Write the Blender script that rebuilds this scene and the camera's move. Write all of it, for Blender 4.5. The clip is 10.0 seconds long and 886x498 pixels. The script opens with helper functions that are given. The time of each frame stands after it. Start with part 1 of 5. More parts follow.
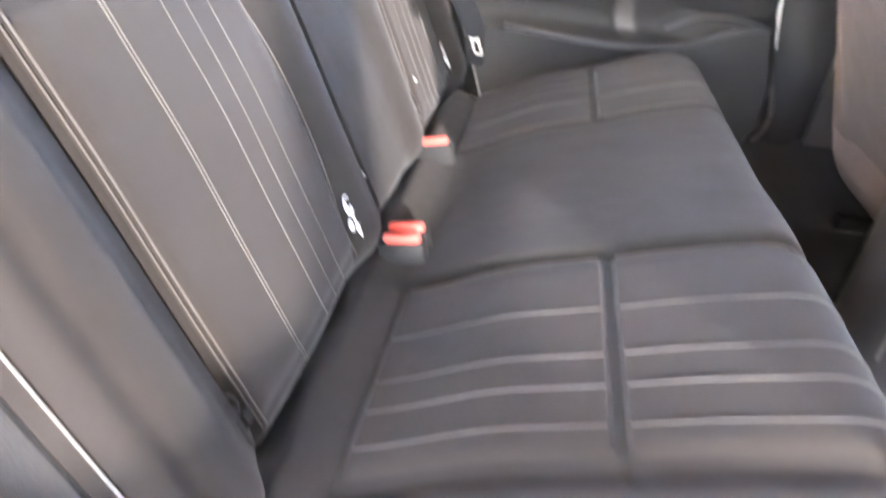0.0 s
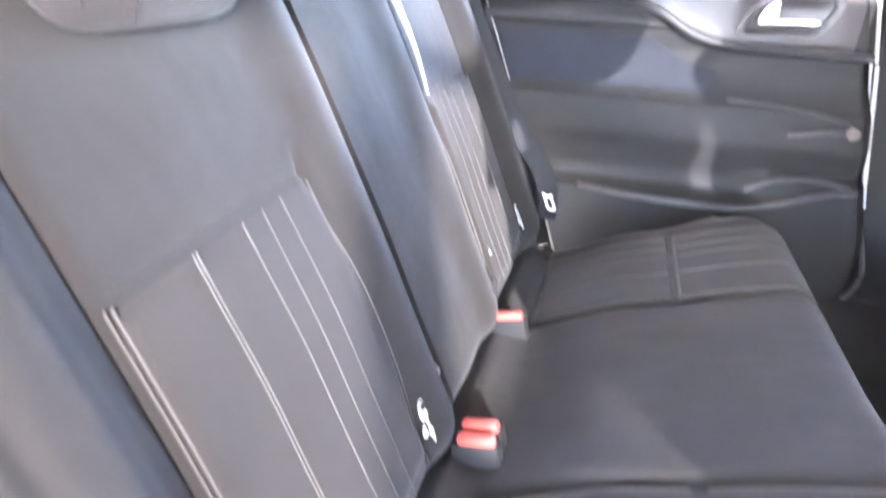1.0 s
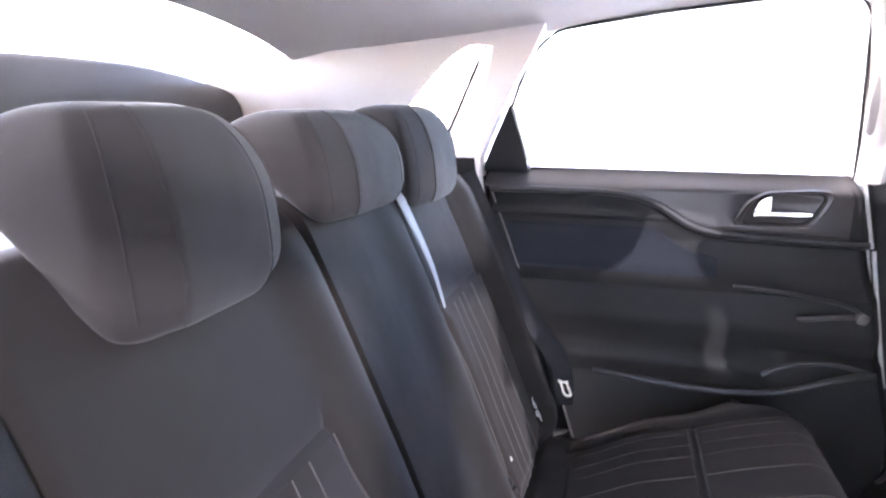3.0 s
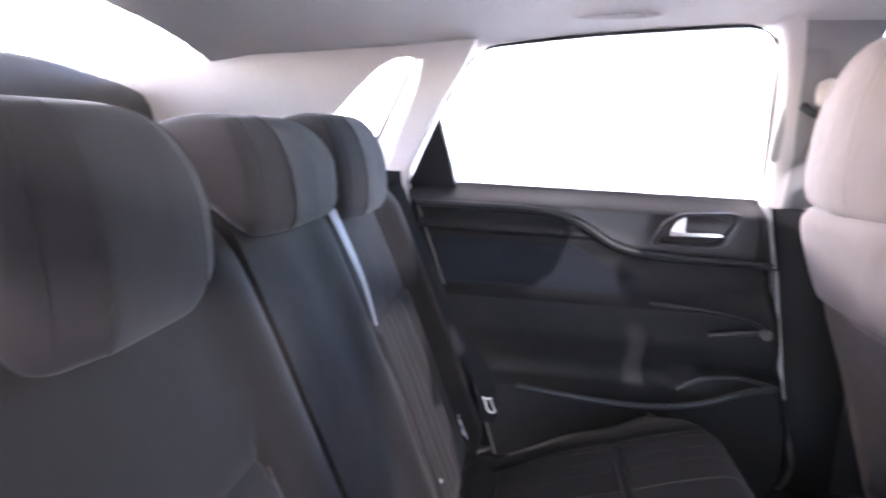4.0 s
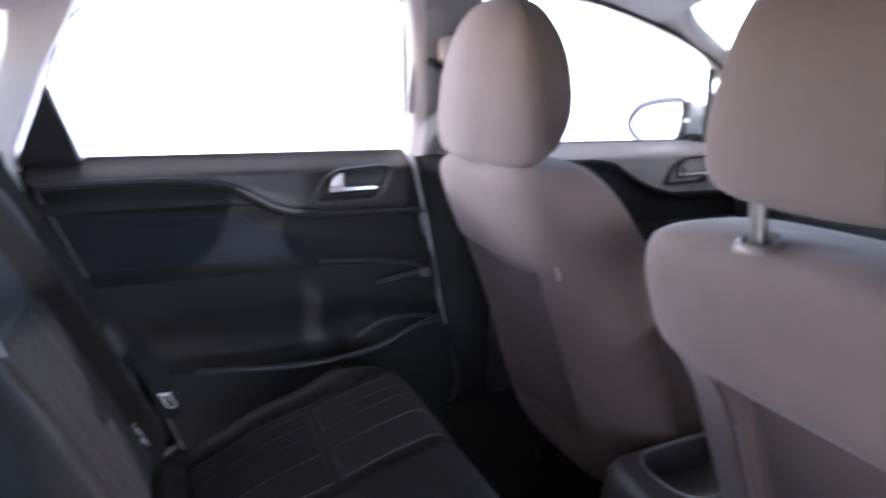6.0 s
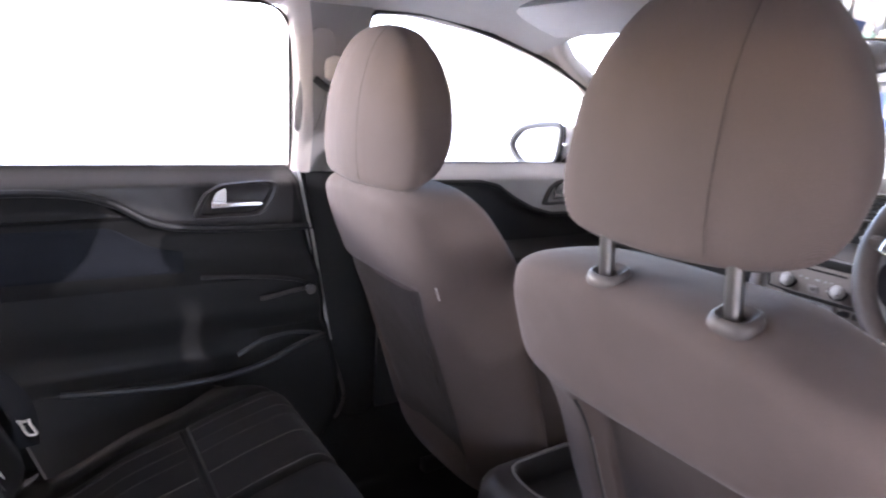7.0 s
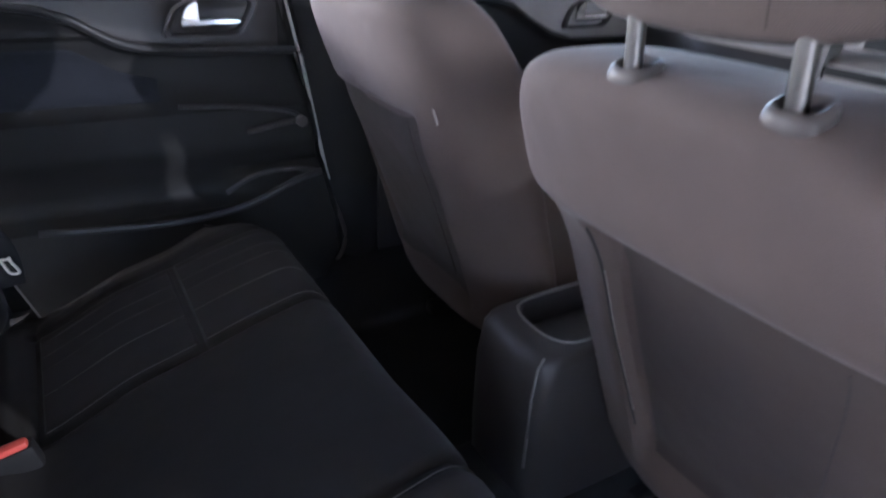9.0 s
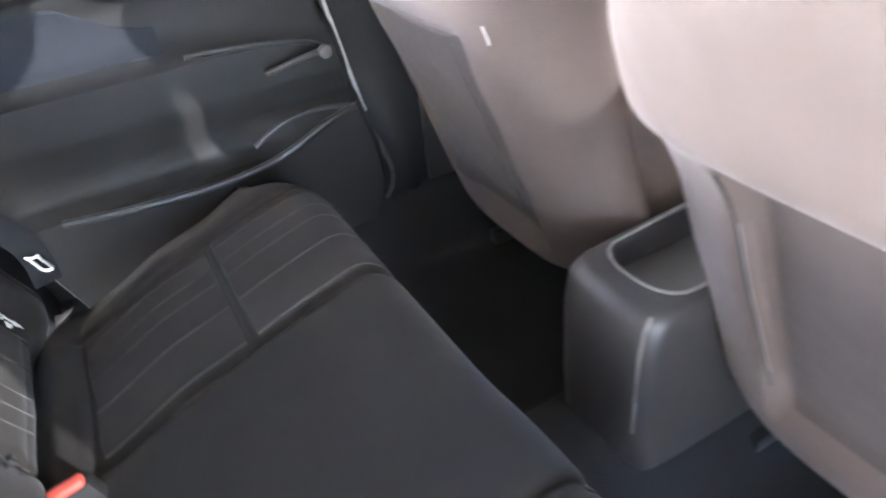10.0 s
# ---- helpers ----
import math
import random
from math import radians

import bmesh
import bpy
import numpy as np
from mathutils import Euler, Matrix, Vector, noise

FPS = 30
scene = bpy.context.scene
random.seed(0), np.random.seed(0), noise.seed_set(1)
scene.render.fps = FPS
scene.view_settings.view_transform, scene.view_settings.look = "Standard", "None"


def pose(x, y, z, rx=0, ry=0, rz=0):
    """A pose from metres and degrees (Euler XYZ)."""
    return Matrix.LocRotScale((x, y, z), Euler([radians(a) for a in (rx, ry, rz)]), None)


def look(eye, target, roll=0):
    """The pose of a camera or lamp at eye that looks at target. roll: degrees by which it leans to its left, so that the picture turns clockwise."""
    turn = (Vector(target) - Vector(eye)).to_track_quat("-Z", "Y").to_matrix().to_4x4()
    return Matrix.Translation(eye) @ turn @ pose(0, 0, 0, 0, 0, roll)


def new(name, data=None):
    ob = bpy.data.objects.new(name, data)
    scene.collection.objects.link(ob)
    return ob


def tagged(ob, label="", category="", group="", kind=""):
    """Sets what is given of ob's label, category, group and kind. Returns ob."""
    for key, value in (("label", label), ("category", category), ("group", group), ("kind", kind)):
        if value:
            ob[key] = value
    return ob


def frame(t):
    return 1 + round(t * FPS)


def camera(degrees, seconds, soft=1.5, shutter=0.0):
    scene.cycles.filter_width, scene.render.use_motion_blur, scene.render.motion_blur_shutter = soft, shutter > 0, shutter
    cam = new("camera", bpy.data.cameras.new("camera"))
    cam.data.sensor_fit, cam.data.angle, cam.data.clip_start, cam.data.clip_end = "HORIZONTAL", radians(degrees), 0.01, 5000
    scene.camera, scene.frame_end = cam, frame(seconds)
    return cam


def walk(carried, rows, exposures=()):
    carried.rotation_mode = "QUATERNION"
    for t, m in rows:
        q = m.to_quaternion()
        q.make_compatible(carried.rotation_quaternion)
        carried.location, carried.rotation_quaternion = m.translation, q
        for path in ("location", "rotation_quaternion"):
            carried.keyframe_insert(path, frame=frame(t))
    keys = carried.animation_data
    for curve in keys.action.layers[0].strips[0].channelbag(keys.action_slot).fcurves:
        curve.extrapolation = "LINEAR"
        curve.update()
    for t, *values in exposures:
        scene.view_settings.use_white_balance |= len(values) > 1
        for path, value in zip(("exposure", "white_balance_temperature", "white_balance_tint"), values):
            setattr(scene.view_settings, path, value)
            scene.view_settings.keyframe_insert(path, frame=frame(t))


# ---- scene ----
cam = camera(69.2, 10.0, 2.0, 0.9)
PATH = [
    (0, (0.169, -0.782, 0.735), (-0.047, 0.876, -0.364), 4.2),
    (0.5, (0.153, -0.752, 0.783), (-0.208, 0.956, -0.193), 3.2),
    (1, (0.135, -0.72, 0.83), (-0.318, 1.039, -0.007), 2.3),
    (1.5, (0.124, -0.712, 0.871), (-0.402, 1.097, 0.198), 0.3),
    (2, (0.119, -0.715, 0.898), (-0.435, 1.125, 0.342), -0.6),
    (3.5, (0.098, -0.703, 0.935), (-0.329, 1.213, 0.551), 1.6),
    (4, (0.071, -0.691, 0.93), (-0.173, 1.259, 0.558), 2.9),
    (4.5, (0.067, -0.673, 0.939), (0.059, 1.283, 0.526), 1.4),
    (5, (0.062, -0.663, 0.942), (0.343, 1.263, 0.485), 0.3),
    (5.5, (0.058, -0.657, 0.951), (0.551, 1.218, 0.46), 0.4),
    (6, (0.065, -0.65, 0.958), (0.829, 1.131, 0.46), 0.9),
    (7.5, (0.072, -0.721, 0.994), (1.161, 0.885, 0.51), 4.7),
    (8, (0.067, -0.76, 0.993), (1.091, 0.838, 0.363), 5.0),
    (8.5, (0.107, -0.703, 0.944), (1.087, 0.864, 0.18), 5.0),
    (9, (0.152, -0.613, 0.911), (1.101, 0.907, 0.023), 3.2),
    (9.5, (0.202, -0.559, 0.896), (1.039, 0.934, -0.138), -1.9),
    (10, (0.222, -0.451, 0.906), (0.942, 1.006, -0.259), -6.8),
]
EXPOSURES = [(0, 8.6, 7900, 19), (0.5, 8.7, 7700, 21), (1.0, 8.9, 6950, 20), (1.5, 8.75, 6750, 21), (2.0, 7.98, 6850, 23), (3.5, 6.47, 6750, 25), (5.0, 5.85, 6700, 23), (6.0, 5.66, 6400, 23), (7.5, 5.65, 7100, 26), (8.5, 5.2, 6900, 24), (9.0, 5.42, 6250, 18), (9.5, 6.68, 6450, 19), (10, 7.7, 6900, 12)]
walk(cam, [(t, look(eye, target, roll)) for t, eye, target, roll in PATH], EXPOSURES)

# ---- daylight ----
world = bpy.data.worlds.new("world")
scene.world = world
world.use_nodes = True
wn = world.node_tree.nodes
wn.clear()
sky = wn.new("ShaderNodeTexSky")
sky.sky_type, sky.sun_disc = "NISHITA", False
sky.sun_elevation, sky.sun_rotation = radians(42), radians(-90)
sky.air_density, sky.dust_density, sky.ozone_density = 0.7, 1.2, 0.4
wbg = wn.new("ShaderNodeBackground")
wbg.inputs["Strength"].default_value = 0.10
wout = wn.new("ShaderNodeOutputWorld")
world.node_tree.links.new(sky.outputs[0], wbg.inputs[0])
world.node_tree.links.new(wbg.outputs[0], wout.inputs[0])

sun_data = bpy.data.lights.new("sun", "SUN")
sun_data.energy, sun_data.angle, sun_data.color = 0.5, radians(0.7), (0.92, 0.96, 1.0)
sun = new("sun", sun_data)
sun.matrix_world = look((3.3, -6.0, 1.75), (0, 0, 0))

# added area lamp: stands in for daylight from the bay's open left side
left_fill_data = bpy.data.lights.new("left_fill_lamp", "AREA")
left_fill_data.shape, left_fill_data.size, left_fill_data.size_y = "RECTANGLE", 3.0, 0.45
left_fill_data.energy, left_fill_data.color = 13.0, (0.98, 0.985, 0.99)
bay = new("left_fill_lamp", left_fill_data)
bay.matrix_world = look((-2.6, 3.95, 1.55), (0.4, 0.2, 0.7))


# ---- materials ----
def material(name, colour, rough=0.8, metal=0.0, grain=0.15, size=400.0, bump=0.15, stain=0.15, stain_size=6.0, coat=0.0, weave=False, sheen=0.0, spec=0.4):
    m = bpy.data.materials.new(name)
    m.use_nodes = True
    n, l = m.node_tree.nodes, m.node_tree.links
    bsdf = n["Principled BSDF"]
    tc = n.new("ShaderNodeTexCoord")
    fine = n.new("ShaderNodeTexNoise")
    fine.inputs["Scale"].default_value, fine.inputs["Detail"].default_value = size, 3.0
    l.new(tc.outputs["Object"], fine.inputs["Vector"])
    big = n.new("ShaderNodeTexNoise")
    big.inputs["Scale"].default_value, big.inputs["Detail"].default_value = stain_size, 5.0
    l.new(tc.outputs["Object"], big.inputs["Vector"])
    height = fine.outputs["Fac"]
    if weave:
        wave = n.new("ShaderNodeTexWave")
        wave.wave_type, wave.bands_direction = "BANDS", "DIAGONAL"
        wave.inputs["Scale"].default_value, wave.inputs["Distortion"].default_value = 420.0, 4.0
        l.new(tc.outputs["Object"], wave.inputs["Vector"])
        mixh = n.new("ShaderNodeMath")
        mixh.operation = "ADD"
        l.new(fine.outputs["Fac"], mixh.inputs[0])
        l.new(wave.outputs["Fac"], mixh.inputs[1])
        half = n.new("ShaderNodeMath")
        half.operation = "MULTIPLY"
        half.inputs[1].default_value = 0.5
        l.new(mixh.outputs[0], half.inputs[0])
        height = half.outputs[0]
    ramp = n.new("ShaderNodeMapRange")
    ramp.inputs["To Min"].default_value, ramp.inputs["To Max"].default_value = 1 - grain, 1 + grain
    ramp.inputs["From Min"].default_value, ramp.inputs["From Max"].default_value = 0.25, 0.75
    l.new(height, ramp.inputs["Value"])
    ramp2 = n.new("ShaderNodeMapRange")
    ramp2.inputs["To Min"].default_value, ramp2.inputs["To Max"].default_value = 1 - stain, 1 + stain
    ramp2.inputs["From Min"].default_value, ramp2.inputs["From Max"].default_value = 0.3, 0.7
    l.new(big.outputs["Fac"], ramp2.inputs["Value"])
    mul = n.new("ShaderNodeMath")
    mul.operation = "MULTIPLY"
    l.new(ramp.outputs[0], mul.inputs[0])
    l.new(ramp2.outputs[0], mul.inputs[1])
    col = n.new("ShaderNodeVectorMath")
    col.operation = "SCALE"
    col.inputs[0].default_value = colour
    l.new(mul.outputs[0], col.inputs["Scale"])
    l.new(col.outputs[0], bsdf.inputs["Base Color"])
    rr = n.new("ShaderNodeMapRange")
    rr.inputs["To Min"].default_value, rr.inputs["To Max"].default_value = max(0.02, rough - 0.08), min(1, rough + 0.08)
    l.new(big.outputs["Fac"], rr.inputs["Value"])
    l.new(rr.outputs[0], bsdf.inputs["Roughness"])
    bsdf.inputs["Metallic"].default_value = metal
    bsdf.inputs["Specular IOR Level"].default_value = 0.15 if weave else spec
    bsdf.inputs["Coat Weight"].default_value = coat
    bsdf.inputs["Sheen Weight"].default_value = sheen
    if bump:
        b = n.new("ShaderNodeBump")
        b.inputs["Strength"].default_value, b.inputs["Distance"].default_value = bump, 0.001
        l.new(height, b.inputs["Height"])
        l.new(b.outputs[0], bsdf.inputs["Normal"])
        if weave:
            soft = n.new("ShaderNodeTexNoise")
            soft.inputs["Scale"].default_value, soft.inputs["Detail"].default_value = 11.0, 2.0
            l.new(tc.outputs["Object"], soft.inputs["Vector"])
            b2 = n.new("ShaderNodeBump")
            b2.inputs["Strength"].default_value, b2.inputs["Distance"].default_value = 0.35, 0.012
            l.new(soft.outputs["Fac"], b2.inputs["Height"])
            l.new(b2.outputs[0], b.inputs["Normal"])
    return m


def glass(name, tint=(0.95, 0.97, 0.96)):
    m = bpy.data.materials.new(name)
    m.use_nodes = True
    n, l = m.node_tree.nodes, m.node_tree.links
    n.clear()
    out = n.new("ShaderNodeOutputMaterial")
    clear = n.new("ShaderNodeBsdfTransparent")
    clear.inputs["Color"].default_value = (*tint, 1)
    gloss = n.new("ShaderNodeBsdfGlossy")
    gloss.inputs["Roughness"].default_value = 0.02
    mix = n.new("ShaderNodeMixShader")
    mix.inputs[0].default_value = 0.05
    l.new(clear.outputs[0], mix.inputs[1])
    l.new(gloss.outputs[0], mix.inputs[2])
    l.new(mix.outputs[0], out.inputs[0])
    return m


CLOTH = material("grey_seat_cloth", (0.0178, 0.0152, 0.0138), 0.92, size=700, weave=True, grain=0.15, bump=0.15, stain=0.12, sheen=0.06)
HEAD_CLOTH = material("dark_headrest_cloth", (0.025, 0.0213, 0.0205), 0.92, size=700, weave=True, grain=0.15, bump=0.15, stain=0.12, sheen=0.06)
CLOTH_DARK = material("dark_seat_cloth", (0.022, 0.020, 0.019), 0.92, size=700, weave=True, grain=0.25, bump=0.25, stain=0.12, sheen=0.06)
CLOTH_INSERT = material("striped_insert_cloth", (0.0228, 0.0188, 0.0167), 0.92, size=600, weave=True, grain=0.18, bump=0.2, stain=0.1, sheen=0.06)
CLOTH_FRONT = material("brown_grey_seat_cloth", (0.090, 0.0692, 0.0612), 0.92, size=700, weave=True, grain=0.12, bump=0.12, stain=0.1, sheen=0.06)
TRIM_GREY = material("grey_trim_and_pillar_shade", (0.31, 0.295, 0.285), 0.6, size=900, grain=0.06, stain=0.05, bump=0.08)
THREAD_SHADED = material("shaded_grey_thread", (0.032, 0.027, 0.024), 0.85, size=900, grain=0.3, bump=0.3)
BACK_CLOTH = material("shaded_panel_cloth", (0.053, 0.0408, 0.0362), 0.92, size=700, weave=True, grain=0.12, bump=0.15, stain=0.1, sheen=0.06)
DOOR_BLACK = material("black_door_plastic", (0.0168, 0.0164, 0.0163), 0.6, size=800, grain=0.2, bump=0.25, stain=0.15, spec=0.15)
LIT_PAD = material("lit_pad_plastic", (0.34, 0.32, 0.31), 0.55, size=800, grain=0.1, bump=0.2)
DASH = material("grey_dash_plastic", (0.17, 0.156, 0.146), 0.55, size=800, grain=0.12, bump=0.2, spec=0.2)
RADIO = material("grey_radio_plastic", (0.26, 0.236, 0.218), 0.45, size=900, grain=0.06, bump=0.05, spec=0.2)
THREAD = material("pale_stitch_thread", (0.068, 0.061, 0.055), 0.85, size=900, grain=0.3, bump=0.3)
PIPING_HIGHLIGHT = material("piping_highlight_grey", (0.16, 0.145, 0.135), 0.7, size=900, grain=0.2, bump=0.1)
SEAM = material("black_seam", (0.02, 0.02, 0.02), 0.9, size=900, bump=0.0)
LINING = material("grey_beige_roof_cloth", (0.62, 0.60, 0.58), 0.95, size=500, grain=0.08, stain=0.05)
TRIM_PALE = material("pale_pillar_plastic", (0.64, 0.585, 0.545), 0.6, size=900, grain=0.06, stain=0.05, bump=0.08)
PLASTIC = material("black_grained_plastic", (0.020, 0.020, 0.021), 0.5, size=900, grain=0.25, bump=0.3, stain=0.15)
PLASTIC_SOFT = material("soft_dark_grey_plastic", (0.032, 0.029, 0.029), 0.42, size=800, grain=0.2, bump=0.25, stain=0.15)
PLASTIC_GREY = material("mid_grey_plastic", (0.13, 0.125, 0.12), 0.5, size=900, grain=0.12, bump=0.2)
DOOR_CLOTH = material("blue_lit_door_cloth", (0.018, 0.020, 0.025), 0.9, size=600, weave=True, grain=0.2, bump=0.2)
CARPET = material("black_carpet", (0.012, 0.012, 0.013), 0.97, size=300, grain=0.4, bump=0.6, stain=0.3)
CHROME = material("satin_chrome", (0.75, 0.74, 0.72), 0.22, metal=1.0, size=300, grain=0.04, bump=0.0, stain=0.04)
STEEL = material("worn_bright_steel", (0.72, 0.71, 0.69), 0.5, metal=0.4, size=200, grain=0.1, bump=0.05)
STEEL_DARK = material("dull_dark_steel", (0.13, 0.122, 0.117), 0.35, metal=1.0, size=200, grain=0.06, bump=0.0)
RED = material("red_button_plastic", (0.55, 0.075, 0.055), 0.4, size=300, grain=0.05, bump=0.02)
WEBBING = material("grey_black_belt_webbing", (0.026, 0.026, 0.028), 0.75, size=900, weave=True, grain=0.2, bump=0.3)
WEBBING_PALE = material("pale_grey_belt_webbing", (0.30, 0.31, 0.33), 0.5, size=900, weave=True, grain=0.15, bump=0.2)
WHITE = material("white_print", (0.75, 0.75, 0.74), 0.7, size=500, grain=0.1, bump=0.0)
RUBBER = material("black_rubber", (0.02, 0.02, 0.02), 0.6, size=600, bump=0.1)
SEAL_PALE = material("pale_door_seal", (0.42, 0.42, 0.41), 0.35, size=600, grain=0.1, bump=0.05)
LEATHER = material("grey_brown_leather", (0.095, 0.078, 0.070), 0.45, size=500, grain=0.15, bump=0.2, spec=0.3)
PAINT = material("white_car_paint", (0.7, 0.7, 0.7), 0.3, size=900, grain=0.03, bump=0.0, coat=0.5)
TAIL_TRIM = material("grey_tailgate_plastic", (0.06, 0.057, 0.055), 0.6, size=800, grain=0.12, bump=0.2, spec=0.25)
HUB = material("dark_grey_hub_plastic", (0.085, 0.077, 0.072), 0.5, size=800, grain=0.12, bump=0.2, spec=0.25)
SILVER = material("silver_grey_plastic", (0.36, 0.345, 0.33), 0.4, metal=0.2, size=900, grain=0.06, bump=0.06)
BAY_FLOOR = material("stained_concrete", (0.34, 0.33, 0.315), 0.7, size=40, grain=0.15, bump=0.2, stain=0.3, stain_size=0.9)
WALL = material("dull_wall_paint", (0.22, 0.20, 0.18), 0.85, size=30, grain=0.06, bump=0.1, stain=0.12, stain_size=0.8)
BEZEL = material("bronze_grey_plastic", (0.080, 0.068, 0.062), 0.48, metal=0.25, size=900, grain=0.06, bump=0.05)
GLASS = glass("clear_glass")
SUN_DIM = glass("sun_dim_glass", (0.37, 0.375, 0.385))
MIRROR = material("mirror_glass", (0.9, 0.9, 0.9), 0.03, metal=1.0, grain=0.0, bump=0.0, stain=0.0)
CONCRETE = material("pale_concrete", (0.62, 0.61, 0.585), 0.85, size=60, grain=0.12, bump=0.3, stain=0.2, stain_size=0.7)
BLUE = material("blue_bin_plastic", (0.05, 0.10, 0.27), 0.45, size=200, grain=0.05, bump=0.05)
ORANGE = material("orange_plastic", (0.55, 0.21, 0.06), 0.45, size=200, grain=0.08, bump=0.05)
YELLOW = material("yellow_plastic", (0.62, 0.50, 0.14), 0.45, size=200, grain=0.08, bump=0.05)
GREEN = material("pale_green_plastic", (0.35, 0.5, 0.42), 0.45, size=200, grain=0.08, bump=0.05)
RACK = material("white_painted_steel", (0.30, 0.30, 0.30), 0.4, size=200, grain=0.05, bump=0.05)
WOOD = material("pale_wood", (0.5, 0.4, 0.28), 0.7, size=60, grain=0.2, bump=0.2, stain=0.2)


# ---- mesh helpers ----
def part(name, data, mat, parent=None, label="", smooth=True):
    """Links (verts, faces) or a bmesh as one mesh object, under a thing or a part."""
    me = bpy.data.meshes.new(name)
    if isinstance(data, bmesh.types.BMesh):
        bmesh.ops.recalc_face_normals(data, faces=data.faces)
        data.to_mesh(me)
        data.free()
    else:
        bm = bmesh.new()
        vs = [bm.verts.new(v) for v in data[0]]
        for face in data[1]:
            ids = list(dict.fromkeys(face))
            if len(ids) > 2:
                try:
                    bm.faces.new([vs[k] for k in ids])
                except ValueError:
                    pass
        bmesh.ops.remove_doubles(bm, verts=bm.verts, dist=1e-5)
        bmesh.ops.recalc_face_normals(bm, faces=bm.faces)
        bm.to_mesh(me)
        bm.free()
    me.materials.append(mat)
    if smooth:
        me.polygons.foreach_set("use_smooth", [True] * len(me.polygons))
        me.set_sharp_from_angle(angle=radians(42))
    ob = new(name, me)
    if parent is not None:
        ob.parent = parent
    if label:
        ob["label"] = label
    return ob


def empty(name, at=(0, 0, 0)):
    ob = new(name)
    ob.location = at
    ob.empty_display_size = 0.05
    return ob


def thing(name, label, category, group="", kind=""):
    return tagged(empty(name), label, category, group, kind)


def smooth_line(pts, n=48, closed=False):
    """Points spread evenly along a Catmull-Rom curve through pts."""
    p = np.array(pts, float)
    k = len(p)
    dense = []
    spans = range(k if closed else k - 1)
    for i in spans:
        if closed:
            a, b, c, d = p[i - 1], p[i], p[(i + 1) % k], p[(i + 2) % k]
        else:
            a, b, c, d = p[max(i - 1, 0)], p[i], p[i + 1], p[min(i + 2, k - 1)]
        for s in np.linspace(0, 1, 13)[:-1]:
            dense.append(0.5 * (2 * b + (c - a) * s + (2 * a - 5 * b + 4 * c - d) * s * s + (3 * b - a - 3 * c + d) * s ** 3))
    dense.append(p[0] if closed else p[-1])
    dense = np.array(dense)
    run = np.r_[0, np.cumsum(np.linalg.norm(np.diff(dense, axis=0), axis=1))]
    at = np.linspace(0, run[-1], n + 1 if closed else n)
    out = np.stack([np.interp(at, run, dense[:, c]) for c in range(dense.shape[1])], 1)
    return out[:-1] if closed else out


def sheet(rows, close_u=False, close_v=False):
    """Faces for a grid of points rows[u][v]."""
    r = np.array(rows, float)
    nu, nv = r.shape[:2]
    verts = [tuple(v) for v in r.reshape(-1, 3)]
    faces = []
    for u in range(nu if close_u else nu - 1):
        for v in range(nv if close_v else nv - 1):
            a, b = u % nu, (u + 1) % nu
            c, d = v % nv, (v + 1) % nv
            faces.append((a * nv + c, b * nv + c, b * nv + d, a * nv + d))
    return verts, faces


def solid(rows, offset):
    """A sheet thickened by the vector offset, with closed edges."""
    r = np.array(rows, float)
    nu, nv = r.shape[:2]
    v1, f1 = sheet(r)
    v2, f2 = sheet(r + np.array(offset))
    k = len(v1)
    faces = f1 + [tuple(k + i for i in reversed(f)) for f in f2]
    edge = [u * nv for u in range(nu)] + [(nu - 1) * nv + v for v in range(1, nv)] + [u * nv + nv - 1 for u in range(nu - 2, -1, -1)] + [v for v in range(nv - 2, 0, -1)]
    for i, a in enumerate(edge):
        b = edge[(i + 1) % len(edge)]
        faces.append((a, b, k + b, k + a))
    return v1 + v2, faces


def tube(pts, r, n=8, closed=False, flat=1.0, up=(0, 0, 1)):
    p = np.array(pts, float)
    k = len(p)
    rr = np.ones(k) * r
    rows = []
    for i in range(k):
        t = (p[(i + 1) % k] - p[i - 1]) if closed else (p[min(i + 1, k - 1)] - p[max(i - 1, 0)])
        t = t / (np.linalg.norm(t) + 1e-9)
        a = np.cross(t, up)
        if np.linalg.norm(a) < 1e-3:
            a = np.cross(t, (0, 1, 0))
        a /= np.linalg.norm(a)
        b = np.cross(a, t)
        ang = np.linspace(0, 2 * np.pi, n, endpoint=False)
        rows.append([p[i] + rr[i] * (np.cos(q) * a + flat * np.sin(q) * b) for q in ang])
    v, f = sheet(rows, close_u=closed, close_v=True)
    if not closed:
        f += [tuple(range(n)), tuple((k - 1) * n + j for j in range(n))]
    return v, f


def ribbon(pts, normals, width, thick=0.0012):
    """A flat strip along pts, lying on a surface with these normals."""
    p, nn = np.array(pts, float), np.array(normals, float)
    k = len(p)
    w = np.ones(k) * width
    rows = []
    for i in range(k):
        t = p[min(i + 1, k - 1)] - p[max(i - 1, 0)]
        t /= np.linalg.norm(t) + 1e-9
        nrm = nn[i] / (np.linalg.norm(nn[i]) + 1e-9)
        s = np.cross(nrm, t)
        s /= np.linalg.norm(s) + 1e-9
        rows.append([p[i] - s * w[i] / 2 - nrm * thick, p[i] - s * w[i] / 2 * 0.8 + nrm * thick, p[i] + s * w[i] / 2 * 0.8 + nrm * thick, p[i] + s * w[i] / 2 - nrm * thick])
    v, f = sheet(rows, close_v=True)
    f += [(0, 1, 2, 3), tuple((k - 1) * 4 + j for j in range(4))]
    return v, f


